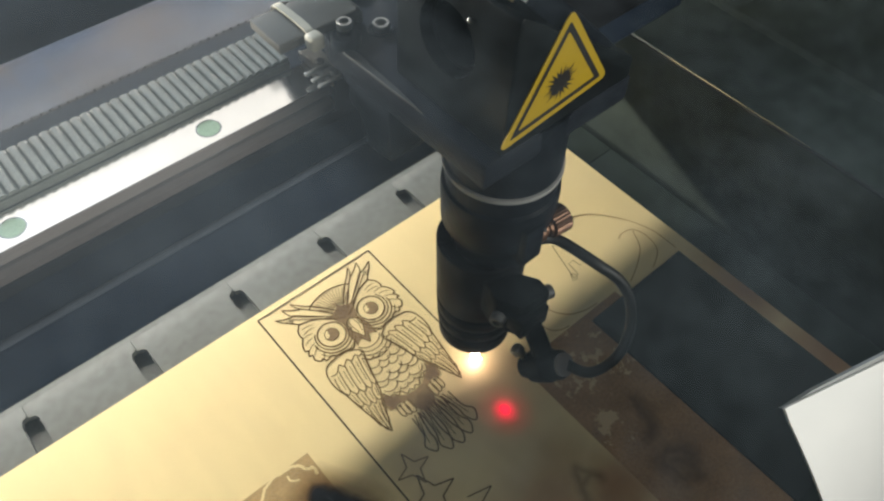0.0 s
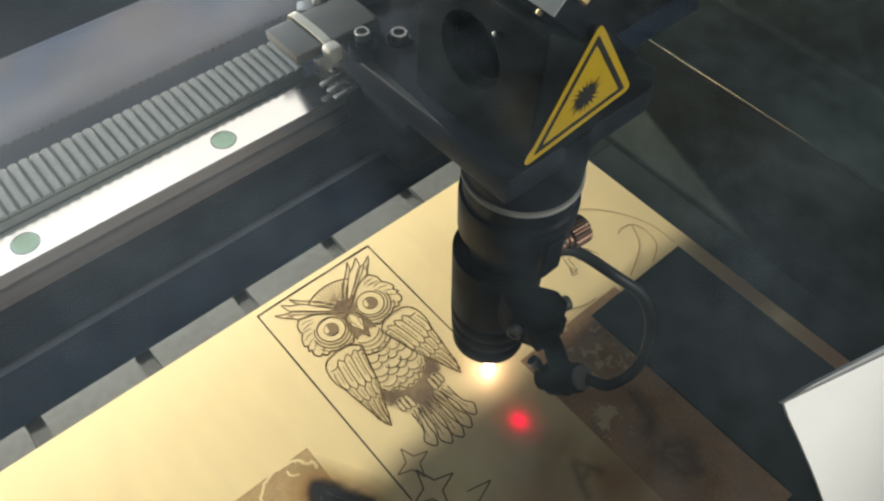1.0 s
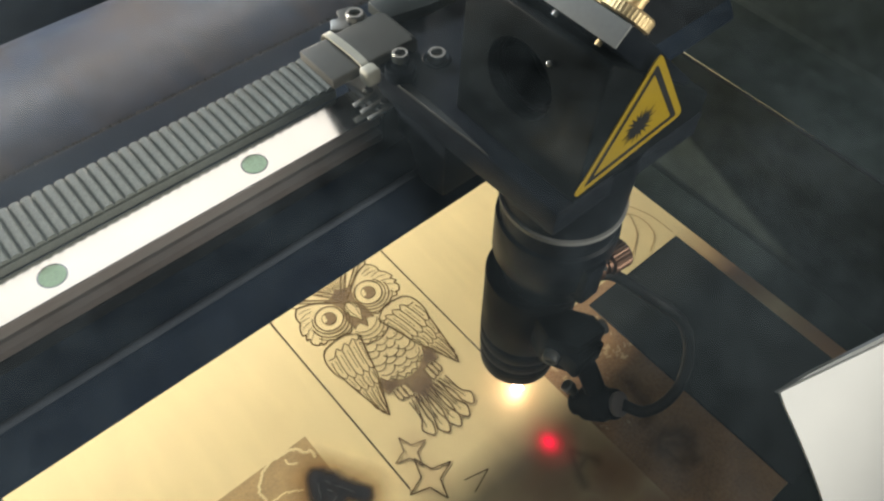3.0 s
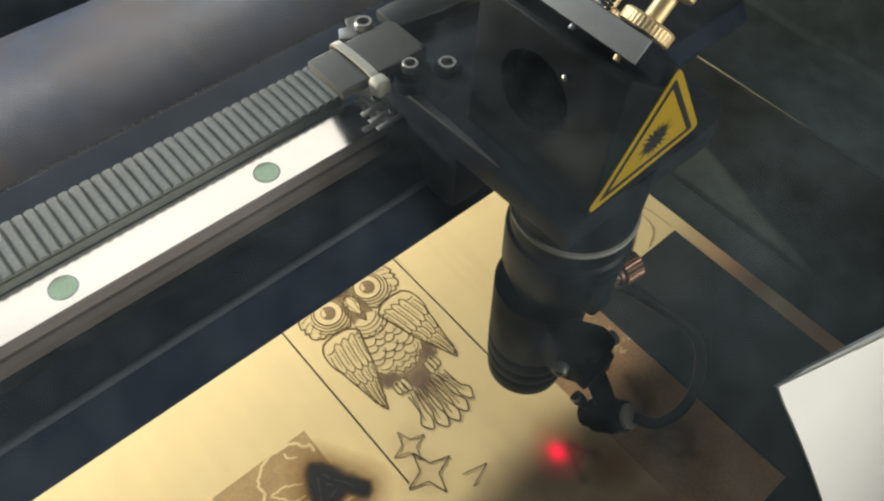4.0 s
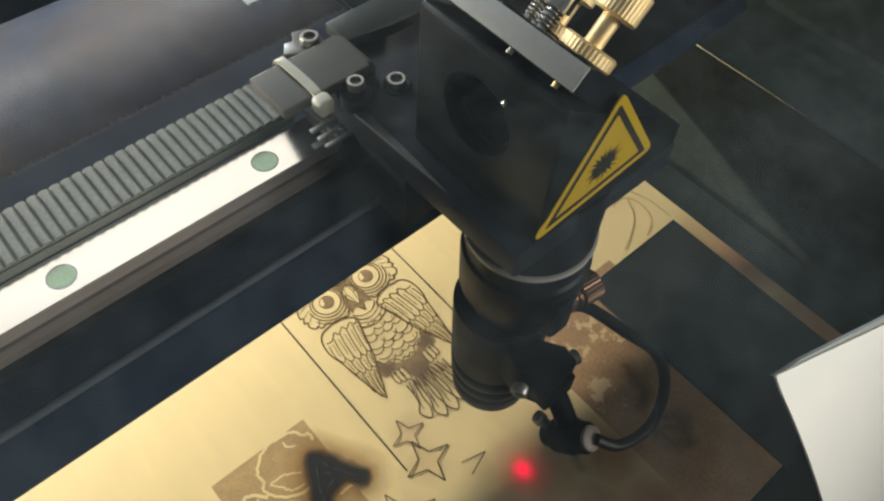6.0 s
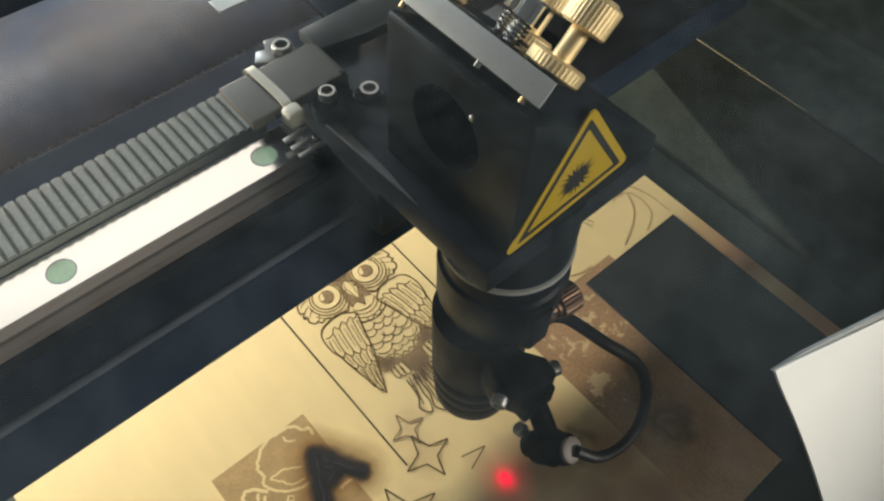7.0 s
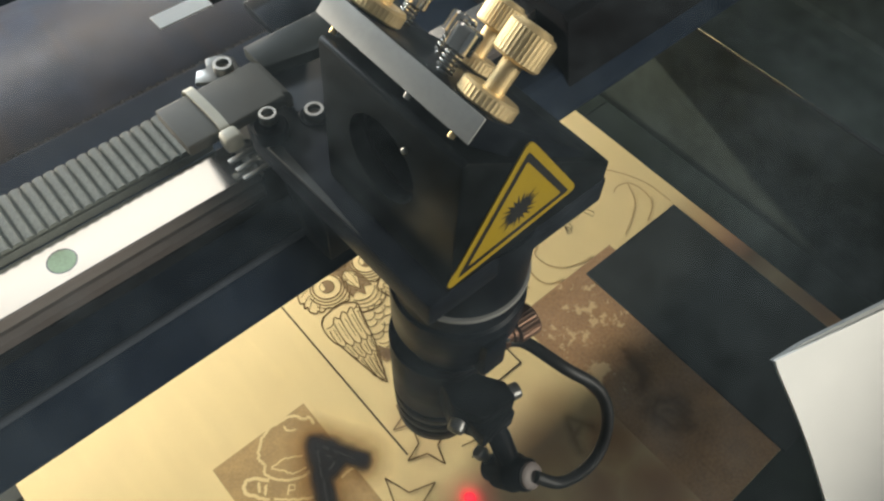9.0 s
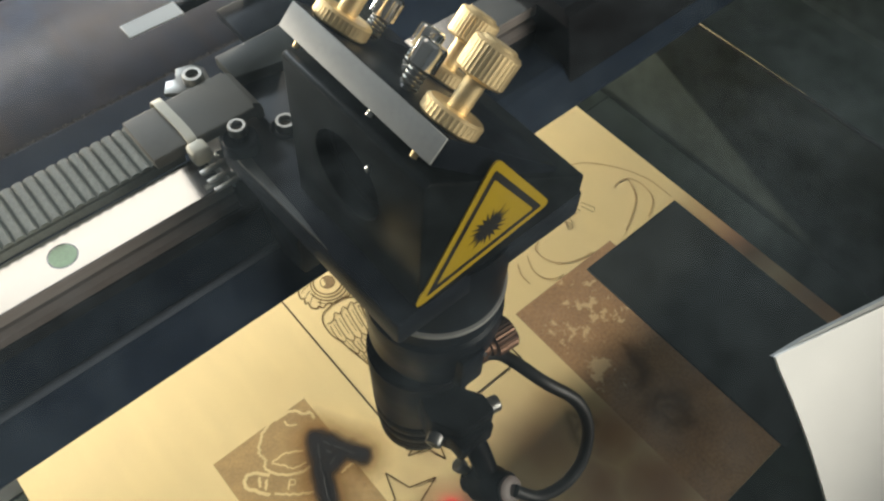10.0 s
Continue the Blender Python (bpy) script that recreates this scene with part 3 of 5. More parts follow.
def mark(name, material, parent, cx, cy, half, z, label="", aspect=1.0):
    """A round mark on the board whose own origin is its middle."""
    size = MARK_SIZE[material.name] / MM
    bm = B()
    patch(bm, -size, size, -size, size, 0)
    ob = new(name, finish(name, bm, material))
    ob.parent = parent
    ob.location = Vector((cx, cy, z)) * MM - parent.location
    ob.scale = (half / size, half / size / aspect, 1)
    return tagged(ob, label)


bm = B()
patch(bm, 2, 43, -74, -18, 0.10)
part("engraved_panel", bm, BROWN, board, "brown raster-engraved panel")
bm = B()
patch(bm, -29.5, 29.5, -54.4, 53, 0)
pic = new("engraved_picture", finish("engraved_picture", bm, PICTURE))
pic.parent, pic.location = board, Vector((162.5, -97, 0.10)) * MM - board.location
tagged(pic, "brown raster-engraved picture with pale flecks")


def ribbon(bm, pts, width, z=0.25, taper=False):
    """A flat line of that width along points in the board's plane."""
    pts = [Vector((p[0], p[1])) for p in pts]
    prev = None
    n = len(pts)
    for i, p in enumerate(pts):
        d = pts[min(i + 1, n - 1)] - pts[max(i - 1, 0)]
        if d.length < 1e-9:
            continue
        d.normalize()
        w = width * (0.35 + 0.65 * math.sin(math.pi * (i + 0.5) / n)) if taper else width
        s = Vector((-d.y, d.x)) * w / 2
        cur = (bm.verts.new(Vector((p.x + s.x, p.y + s.y, z)) * MM), bm.verts.new(Vector((p.x - s.x, p.y - s.y, z)) * MM))
        if prev:
            bm.faces.new((prev[0], prev[1], cur[1], cur[0]))
        prev = cur


# engraved frame: the part that is burnt already; the rest comes as the head passes
FX0, FX1, FY0, FY1 = 61.0, 120.7, -60.2, 45.0
bm = B()
ribbon(bm, [(FX0, FY0), (FX0, FY1)], 0.62)
ribbon(bm, [(FX0, FY1), (FX1, FY1)], 0.55)
ribbon(bm, [(FX1, FY1), (FX1, -24)], 0.62)
part("engraved_frame", bm, FRAME_BURN, board)


# ---- the engraved owl ----
OX, OY = FX0 + 31.0, 45.5
owl_z = [0.16]


class Pen:
    """Draws mirrored strokes about the owl's axis: a is the distance from the axis, v the height."""

    def __init__(self):
        self.bm = bmesh.new()

    def line(self, pts, w=0.5, both=True, n=7, taper=False, smooth=True):
        run = [(p.x, p.y) for p in spline([(a, v, 0) for a, v in pts], n)] if smooth and len(pts) > 2 else pts
        for s in ((1, -1) if both else (1,)):
            owl_z[0] += 0.0006
            ribbon(self.bm, [(OX + s * a, OY + v) for a, v in run], w * 1.02, owl_z[0], taper)

    def arc(self, ca, cv, r, a0, a1, w=0.5, both=True, squash=1.0):
        k = max(8, int(abs(a1 - a0) / 9))
        self.line([(ca + r * math.cos(radians(a0 + (a1 - a0) * i / k)), cv + squash * r * math.sin(radians(a0 + (a1 - a0) * i / k))) for i in range(k + 1)], w, both, smooth=False)

    def disc(self, ca, cv, r, both=True):
        for s in ((1, -1) if both else (1,)):
            owl_z[0] += 0.0006
            vs = [self.bm.verts.new(Vector((OX + s * (ca + r * math.cos(2 * math.pi * i / 24)), OY + cv + r * math.sin(2 * math.pi * i / 24), owl_z[0])) * MM) for i in range(24)]
            self.bm.faces.new(vs)


fill = Pen()
soft = Pen()
EA, EV = 10.5, -26.3
fill.disc(EA, EV, 3.1)


def shape(pts, both=True):
    """A filled patch of shading, mirrored."""
    for s in ((1, -1) if both else (1,)):
        owl_z[0] += 0.0006
        vs = [fill.bm.verts.new(Vector((OX + s * a, OY + v, owl_z[0])) * MM) for a, v in pts]
        fill.bm.faces.new(vs)
        ma, mv = sum(p[0] for p in pts) / len(pts), sum(p[1] for p in pts) / len(pts)
        vs = [soft.bm.verts.new(Vector((OX + s * (ma + 1.2 * (a - ma)), OY + mv + 1.16 * (v - mv), owl_z[0] - 0.04)) * MM) for a, v in pts]
        soft.bm.faces.new(vs)


# shading between the brows, beside the beak, under the wings and over the tail
shape([(0, -15.6), (1.6, -17.4), (4.6, -18.6), (7.8, -18.0), (5.4, -20.6), (4.6, -23.0), (3.2, -25.8), (2.0, -25.0), (0, -24.0)])
shape([(3.4, -26.6), (4.4, -28.4), (5.0, -32.6), (4.8, -37.6), (3.4, -36.4), (1.7, -36.2), (0, -39.4), (0, -36.6), (1.4, -34.0), (2.7, -31.2)])
shape([(10.8, -62.6), (9.4, -66.0), (6.6, -67.4), (4.4, -69.0), (0, -69.8), (0, -79.0), (3.4, -78.4), (5.2, -75.0), (5.4, -71.2), (9.0, -69.8), (12.0, -70.8), (13.2, -66.4)])
part("engraved_shading", fill.bm, BURN_FILL, board, "brown engraved shading of the owl", smooth=False)["kind"] = "stuff"
part("scorched_edge", soft.bm, SOFT_BURN, board, "pale brown scorched edge of the shading", smooth=False)["kind"] = "stuff"
pale = Pen()
for s in (1, -1):
    pale.disc(s * EA - 2.2, EV + 0.6, 1.3, both=False)
    pale.disc(s * EA - 1.6, EV + 2.1, 1.0, both=False)
part("eye_glint", pale.bm, PLY, board, smooth=False)
pen = Pen()
# eyes
pen.arc(EA, EV, 3.1, 0, 360, 0.35)
pen.arc(EA, EV, 6.1, 0, 360, 0.6)
pen.arc(EA + 0.1, EV - 0.3, 7.3, 165, 400, 0.5)
pen.arc(EA + 0.2, EV - 0.7, 8.5, 190, 365, 0.55)
pen.arc(EA + 0.3, EV - 1.2, 9.6, 215, 335, 0.35)
# ear tufts: three long feathers a side, with their shafts
for run, w in (([(1.4, -18.4), (7.3, -10.8), (12.4, -6.0), (15.7, -2.1)], 0.6), ([(15.7, -2.1), (14.3, -6.0), (9.5, -11.4), (3.0, -19.4)], 0.5),
               ([(13.6, -7.3), (16.8, -5.4), (20.2, -2.5)], 0.55), ([(20.2, -2.5), (18.9, -7.3), (13.5, -12.4), (5.5, -18.6)], 0.5),
               ([(18.4, -8.3), (21.6, -7.4), (25.3, -5.4)], 0.55), ([(25.3, -5.4), (23.3, -8.4), (20.2, -11.4), (18.5, -13.5)], 0.55),
               ([(18.5, -13.5), (13.4, -14.9), (9.1, -17.4), (5.3, -20.6), (1.0, -23.2)], 0.75),
               ([(2.2, -19.2), (8.4, -12.4), (13.2, -7.6)], 0.32), ([(3.4, -20.0), (11.0, -14.0), (17.8, -7.8)], 0.35), ([(5.0, -20.0), (12.6, -14.6), (20.6, -8.6)], 0.4),
               ([(22.6, -9.0), (20.6, -9.6), (19.2, -10.4)], 0.3), ([(21.4, -10.4), (19.8, -10.8)], 0.3)):
    pen.line(run, w)
# crown with fanned lines
pen.line([(10.6, -9.8), (7.9, -8.2), (3.6, -6.8), (-0.2, -6.4)], 0.6)
for k in range(-7, 8):
    ang = radians(90 + k * 6.6)
    pen.line([(4.6 * math.cos(ang) * 0.9, -20 + 4.6 * math.sin(ang)), (13.2 * math.cos(ang), -20 + 12.6 * math.sin(ang))], 0.28, both=False, smooth=False)
# face disc with a ragged edge, and rays
edge = [(18.5, -13.5), (20.8, -16.1), (21.5, -19.0), (21.2, -20.2), (23.2, -23.0), (24.0, -26.2), (22.8, -26.6), (24.0, -29.2), (22.6, -29.4), (23.2, -32.0), (21.4, -34.2), (20.4, -33.6), (19.4, -35.4), (16.6, -34.9), (13.8, -36.8), (10.5, -36.6), (7.3, -37.6), (4.8, -34.8)]
pen.line(edge, 0.62, n=4)
for p, q in (((19.3, -16.5), (13.7, -17.3)), ((20.4, -19.2), (14.2, -18.6)), ((21.0, -20.6), (16.6, -20.8)), ((22.4, -24.0), (17.6, -22.6)), ((23.0, -27.4), (18.3, -25.2)), ((22.2, -30.4), (18.2, -27.6)), ((19.8, -34.2), (17.4, -31.4))):
    pen.line([p, ((p[0] + q[0]) / 2, (p[1] + q[1]) / 2 + 0.5), q], 0.36, taper=True)
# beak
pen.line([(0, -24.4), (2.4, -26.0), (3.2, -28.4), (2.5, -31.4), (1.1, -34.0), (0, -36.4)], 0.55)
pen.line([(1.0, -25.6), (1.5, -28.6), (0.7, -33.2)], 0.3)
pen.line([(4.6, -31.2), (4.9, -37.4)], 0.4)
pen.line([(2.0, -35.0), (1.2, -37.2), (0, -39.6)], 0.5)
pen.line([(2.0, -25.8), (2.5, -27.6), (2.0, -29.4)], 0.3)
# collar
for k in range(4):
    pen.arc(0, -35 - 1.35 * k, 6.8 + 0.75 * k, 212, 328, 0.4, both=False)
# breast feathers, each row a little uneven
rng = random.Random(7)
for row in range(7):
    v = -45.6 - 3.1 * row
    half = (6.2, 7.6, 8.8, 9.8, 10.2, 9.6, 7.0)[row]
    n = 3 if row % 2 else 4
    for k in range(n):
        a = -half + 2 * half * (k + 0.5) / n + rng.uniform(-0.4, 0.4)
        r = half / n * rng.uniform(1.02, 1.22)
        pen.arc(a, v + rng.uniform(-0.4, 0.4), r, 188 + rng.uniform(0, 16), 356 - rng.uniform(0, 14), 0.42, both=False, squash=0.85)
        if rng.random() < 0.4:
            pen.line([(a + 0.5 * r, v - 0.2 * r), (a + 0.3 * r, v - 0.62 * r)], 0.25, both=False, smooth=False)
pen.line([(11.0, -62.5), (9.6, -65.6), (8.0, -65.4), (6.6, -67.2), (4.8, -66.4), (3.2, -68.8), (1.5, -67.8), (0, -69.2)], 0.5, n=4)
# wings: outline, ragged shoulder, three rows of feathers
pen.line([(5.2, -40.6), (9.0, -37.8), (13.0, -36.3), (17.3, -36.9), (20.7, -37.6), (23.2, -40.3), (24.2, -44.8), (24.0, -49.5), (22.9, -53.5), (22.2, -58.8), (21.3, -64.5), (20.2, -71.3), (18.9, -76.0), (18.2, -77.6)], 0.55)
pen.line([(18.2, -77.6), (15.7, -71.5), (12.4, -64.6), (10.0, -57.5), (8.0, -50.4), (5.2, -41.0)], 0.5)
pen.line([(5.4, -41.2), (8.0, -42.4), (9.0, -40.6), (11.8, -42.2), (12.8, -40.3), (15.8, -42.2), (17.0, -40.4), (19.8, -43.0), (22.6, -42.8)], 0.45, n=4)
for tops, lows, tip in (([(22.2, -44.4), (18.8, -42.8), (15.4, -42.2), (12.0, -42.2), (8.8, -42.2), (6.0, -42.8)],
                         [(23.2, -50.8), (20.4, -52.8), (17.3, -54.4), (14.2, -55.0), (11.4, -55.0), (9.4, -54.4)], 2.5),
                        ([(22.8, -52.4), (19.5, -55.6), (16.4, -57.2), (13.2, -57.6), (10.4, -56.6)],
                         [(22.0, -58.6), (19.6, -60.6), (16.9, -61.8), (14.3, -62.0), (12.0, -61.6)], 2.3),
                        ([(21.5, -60.8), (19.3, -62.9), (16.9, -64.1), (14.5, -64.2), (12.6, -63.8)],
                         [(20.5, -69.4), (19.7, -73.0), (18.6, -75.2), (17.2, -73.2), (15.5, -70.4)], 1.9)):
    for k, (p, q) in enumerate(zip(tops, lows)):
        p, q = Vector(p), Vector(q)
        pen.line([tuple(p), tuple((p + q) / 2 + Vector((0.25, 0))), tuple(q)], 0.42)
        if k:
            mid = (q + last_q) / 2 + Vector((0.1, -tip))
            pen.line([tuple(last_q), tuple(last_q * 0.45 + mid * 0.55 + Vector((0.25, 0))), tuple(mid)], 0.42, n=4)
            pen.line([tuple(q), tuple(q * 0.45 + mid * 0.55 - Vector((0.25, 0))), tuple(mid)], 0.42, n=4)
            top = (p + last_p) / 2
            pen.line([tuple(top + (mid - top) * u) for u in (0.1, 0.72)], 0.26, smooth=False)
        last_p, last_q = p, q
# feet and tail
for k in range(3):
    pen.line([(5.0 + 2.2 * k, -70.6), (4.5 + 2.3 * k, -73.6), (5.3 + 2.2 * k, -77.2 + 0.5 * k), (7.0 + 2.0 * k, -76.2 + 0.5 * k), (7.3 + 1.9 * k, -73.0), (6.7 + 2.0 * k, -70.6)], 0.5)
for k in range(-2, 3):
    base = (k * 3.8 + 0.5, -77.8 - 0.4 * abs(k))
    tip = (k * 5.1 + 0.3, -99.4 + 1.0 * k * k)
    for s in (1, -1):
        e = tip[0] + s * 2.55
        pen.line([(base[0] + s * 1.8, base[1]), (base[0] * 0.5 + e * 0.5, (base[1] + tip[1]) / 2), (e, tip[1] + 4.4), (tip[0] + s * 1.1, tip[1] + 0.9), tip], 0.58, both=False)
    for off in (-0.5, 0.5):
        pen.line([(base[0] + off, base[1] - 1), (tip[0] + off * 0.6, tip[1] + 6 + 3 * off)], 0.3, both=False, smooth=False)
for k in range(5):
    pen.line([(0.8 + 1.6 * k, -78), (1.1 + 1.9 * k, -84.5 + 0.4 * k)], 0.5, smooth=False)
part("engraved_owl", pen.bm, ENGRAVED, board, "owl drawing burnt in dark brown lines", smooth=False)
for k, (a, v, h) in enumerate(((-10.5, -68.0, 5.5), (10.6, -68.0, 5.5), (0, -77.5, 8), (0, -19.5, 6))):
    mark("burn_shading", SHADE_BURN, board, OX + a, OY + v, h, 0.40 + 0.004 * k)

# ---- stars, letter, other marks ----


def star(bm, cx, cy, r, turn, points=4, inner=0.42, w=0.5, z=0.3):
    run = []
    for i in range(points * 2 + 1):
        rr = r if i % 2 == 0 else r * inner
        ang = radians(turn + 180 * i / points)
        run.append((cx + rr * math.cos(ang), cy + rr * math.sin(ang)))
    for p, q in zip(run, run[1:]):
        ribbon(bm, [p, q], w, z)


for cx, cy, r, w in ((70.4, -49.3, 7.4, 0.6), (69.6, -62.2, 10.0, 0.6), (49.0, -75.0, 13.2, 0.55)):
    bm = B()
    star(bm, cx, cy, r, 0, 4, 0.36, w)
    part("engraved_star", bm, BURN_FILL if r < 8 else ENGRAVED, board)
bm = B()
ribbon(bm, [(78.8, -71.0), (88.6, -73.6)], 0.5, 0.3)
ribbon(bm, [(88.6, -73.6), (78.8, -77.0)], 0.5, 0.31)
part("engraved_star", bm, ENGRAVED, board)
# pale drawing left in the brown panel, with ragged edges
ragged = random.Random(3)
bm = B()
for pts, w in (([(17.2, -25.6), (20.9, -20.9), (24.9, -18.6), (29.6, -18.2), (34.5, -18.9), (37.6, -20.5), (39.1, -23.1), (41.5, -24.5), (41.2, -27.4)], 1.2),
               ([(17.9, -29.3), (16.1, -31.3), (17.5, -35.4), (21.3, -39.2), (26.1, -41.5), (29.2, -41.8)], 1.1), ([(17.2, -25.6), (17.6, -27.6), (17.9, -29.3)], 1.1),
               ([(19.0, -31.4), (23.4, -31.5), (26.9, -32.7), (30.6, -35.2)], 0.7), ([(18.9, -31.9), (22.0, -35.1), (24.1, -38.3), (29.2, -39.4)], 0.7),
               ([(15.7, -35.0), (11.5, -30.3), (7.9, -30.2), (6.8, -32.7), (8.5, -36.5), (11.7, -40.9)], 1.3), ([(12.4, -32.9), (11.4, -34.6), (10.6, -36.0)], 1.0),
               ([(13.9, -35.3), (12.8, -36.8), (11.9, -38.3)], 1.0), ([(13.2, -41.8), (17.1, -45.3), (21.3, -48.4), (25.1, -50.5)], 1.1), ([(31.8, -20.8), (32.1, -23.5), (34.5, -24.9)], 0.8),
               ([(36.7, -51.1), (39.8, -50.7), (42.3, -51.1)], 0.8), ([(6, -44), (9, -50), (14, -56), (20, -60)], 1.0)):
    ribbon(bm, [(p.x + ragged.uniform(-0.32, 0.32), p.y + ragged.uniform(-0.32, 0.32)) for p in spline([(a, b, 0) for a, b in pts], 6)], w * ragged.uniform(0.85, 1.1), 0.22)
ribbon(bm, [(17.9, -43.6), (20.5, -40.9)], 0.7, 0.23)
ribbon(bm, [(20.5, -40.9), (22.0, -42.2), (21.0, -43.7), (19.2, -42.5)], 0.6, 0.24)
part("pale_outline", bm, PLY, board, "pale outline left in the brown panel")
# deeply burnt letters and scorched smudges
for name, material, x0, x1, y0, y1, z, label in (("scorched_letter", CHAR_LETTER, 10, 64, -76, -17, 0.30, "black charred letter with an orange-brown halo"),
                                                 ("scorched_letter", CHAR_SMALL, 104, 131, -110, -81, 0.30, "small dark scorched letter"),
                                                 ("scorch_smudge", SMUDGE, 138, 166, -129, -77, 0.32, "faint dark scorch smudges")):
    bm = B()
    patch(bm, x0, x1, y0, y1, z)
    part(name, bm, material, board, label)
bm = B()
for (x0, y0), (x1, y1) in (((35.8, -37.0), (33.4, -42.0)), ((33.0, -42.6), (31.2, -46.8)), ((31.0, -47.6), (27.0, -56.6)), ((38.2, -37.2), (39.4, -39.4)), ((40.6, -41.0), (44.6, -48.4)), ((35.0, -45.9), (38.6, -44.7)), ((37.4, -40.4), (38.4, -42.6))):
    # broken ridges of char
    hose(bm, [(x0 + (x1 - x0) * k / 6 + ragged.uniform(-0.3, 0.3), y0 + (y1 - y0) * k / 6 + ragged.uniform(-0.3, 0.3), 0.36) for k in range(7)], 0.26, 6, 3)
part("burnt_letter", bm, CHAR, board, "deeply charred black letter A")

# faint line drawings beside the black plate
FAINT = mat("faint_engraved_line", (0.44, 0.30, 0.135), 0.9, vary=0.3, scale=250)
bm = B()
for pts in ([(192, 3), (206.3, -0.9), (216.8, -5.9), (226.9, -18.7), (232.3, -31.9), (232.8, -45.5)], [(215.9, -25.1), (219.4, -23.7), (225.4, -25.5), (227.6, -32.5), (224.9, -41.1), (215.8, -46.3)],
            [(224.9, -25.9), (219.8, -34.8), (211.3, -40.5), (201.7, -44.9)], [(166.5, -23.9), (162.4, -26.3), (162.6, -33.2), (167.2, -39.2), (174.7, -42.4), (181.2, -43.1)],
            [(157.3, -26.1), (154.1, -33.0), (154.9, -39.2), (158.7, -42.4), (163.0, -43.3)], [(151.0, -26.6), (148.3, -31.9), (148.1, -37.3)]):
    ribbon(bm, [(p.x, p.y) for p in spline([(a, b, 0) for a, b in pts], 8)], 0.55, 0.26)
part("line_drawing", bm, FAINT, board, "faint engraved curls")
bm = B()
for pts in ([(183, -27), (188.5, -8), (191, -8), (193.5, -24), (190.5, -24), (190, -20), (187, -20), (186, -27), (183, -27)], [(197.4, -20.7), (200.1, -27.1), (197.8, -28.6), (195.9, -22.4)], [(183.6, -24.3), (185.1, -26.3), (184.1, -28.4), (181.6, -27.9), (183.6, -24.3)]):
    ribbon(bm, pts, 0.35, 0.28)
part("outlined_letter", bm, ENGRAVED, board, "small outlined letter strokes")

bm = B()
box(bm, 172.3, 232, -153, -48, 0.12, 1.0, 0.2, 1)
solo("black_sample_plate", bm, BLACK_PLATE, "matt black rectangular sample plate lying on the plywood", "sample plate")

# pieces of the frame line that the laser burns while the clip runs
dashes = []
for k in range(8):
    y1 = -24 - 4.53 * k
    dashes.append((max(0.0, (33.7 - 60.0 - y1 + 3.0) / 8.97), FX1 - 0.3, FX1 + 0.3, y1 - 4.53, y1))
for k in range(13):
    x1 = FX1 + 0.3 - 4.5 * k
    dashes.append((3.8 + 4.5 * (k + 1) / 8.84, x1 - 4.5, x1, FY0 - 0.3, FY0 + 0.3))
burnt = []
for t0, x0, x1, y0, y1 in dashes:
    bm = B()
    box(bm, x0, x1, y0, y1, -0.6, 0.12)
    ob = part("burnt_dash", bm, FRAME_BURN, board, smooth=False)
    burnt.append((t0, ob))

# ---- gantry beam with rail ----
gantry = thing("gantry_beam", (0, 10, 72), "black anodised aluminium gantry beam with a bright linear rail", "gantry beam")
# the profile's hidden rear apron is added to cast the strip light's shadow edge
bm = B()
prism(bm, [(57, 106.5), (55, 108.5), (-20, 108.5), (-22.5, 107.3), (-24, 105.5), (-29.6, 98), (-30.2, 96.5), (-29.8, 95), (-24, 91), (-10, 80), (-4, 72), (34, 72), (36, 44.5), (40, 44.5), (57, 84)], "x", -410, 258, 0.4)
beam = part("beam", bm, BEAM_ANO, gantry)
# lip paler than the beam: its highlight is put into the colour
bm = B()
hose(bm, [(x, -20.7, 107.7) for x in (-405, -180, 40, 118)], 1.2, 20, 2)
part("beam_lip", bm, LIP, beam, "rounded satin lip along the beam's front, highlight painted in")
bm = B()
prism(bm, [(-7.8, 108.6), (-7.8, 112.7), (-7.5, 113), (7.6, 113), (7.6, 108.6)], "x", -405, 160)
part("rail_seat", bm, END_BLACK, beam, "raised black seat under the rail")
bm = B()
prism(bm, [(-4.9, 117.2), (-4.9, 118.8), (-6.2, 119.4), (-6.2, 123.4), (-6.1, 123.5), (7, 123.5), (7.5, 123), (7.5, 119.6), (5.8, 117.2)], "x", -405, 160)
rail = part("linear_rail", bm, STEEL_RAIL, gantry, "bright ground steel rail")
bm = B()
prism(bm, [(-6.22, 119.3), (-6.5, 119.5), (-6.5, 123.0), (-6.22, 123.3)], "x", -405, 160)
part("rail_flank", bm, RAIL_SIDE, rail, "side of the rail, the board's brown reflection painted in")
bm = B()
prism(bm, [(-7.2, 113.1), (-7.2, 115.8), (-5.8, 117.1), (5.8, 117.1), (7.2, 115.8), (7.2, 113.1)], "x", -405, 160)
part("rail_base", bm, RAIL_BASE, rail, "foot of the rail, darkened with a painted brown reflection")
for i in range(-6, 3):
    bm = B()
    lathe(bm, (60 * i, 0, 123.3), (0, 0, 1), [(0, 3.45), (0.24, 3.45), (0.27, 3.2), (0.24, 2.6)], 28)
    part("hole_plug", bm, GREEN_CAP, rail, "green plastic plug")
    # dark ring laid on the rail for the shade in the plug's recess
    bm = B()
    lathe(bm, (60 * i, 0, 123.45), (0, 0, 1), [(0, 3.4), (0.07, 3.45), (0.07, 3.85), (0, 3.9)], 28)
    part("recess_shade", bm, DIM_SCREW, rail, "thin dark ring painted as the shade round the plug")

# added block that keeps the beam dark to the right of the head
bm = B()
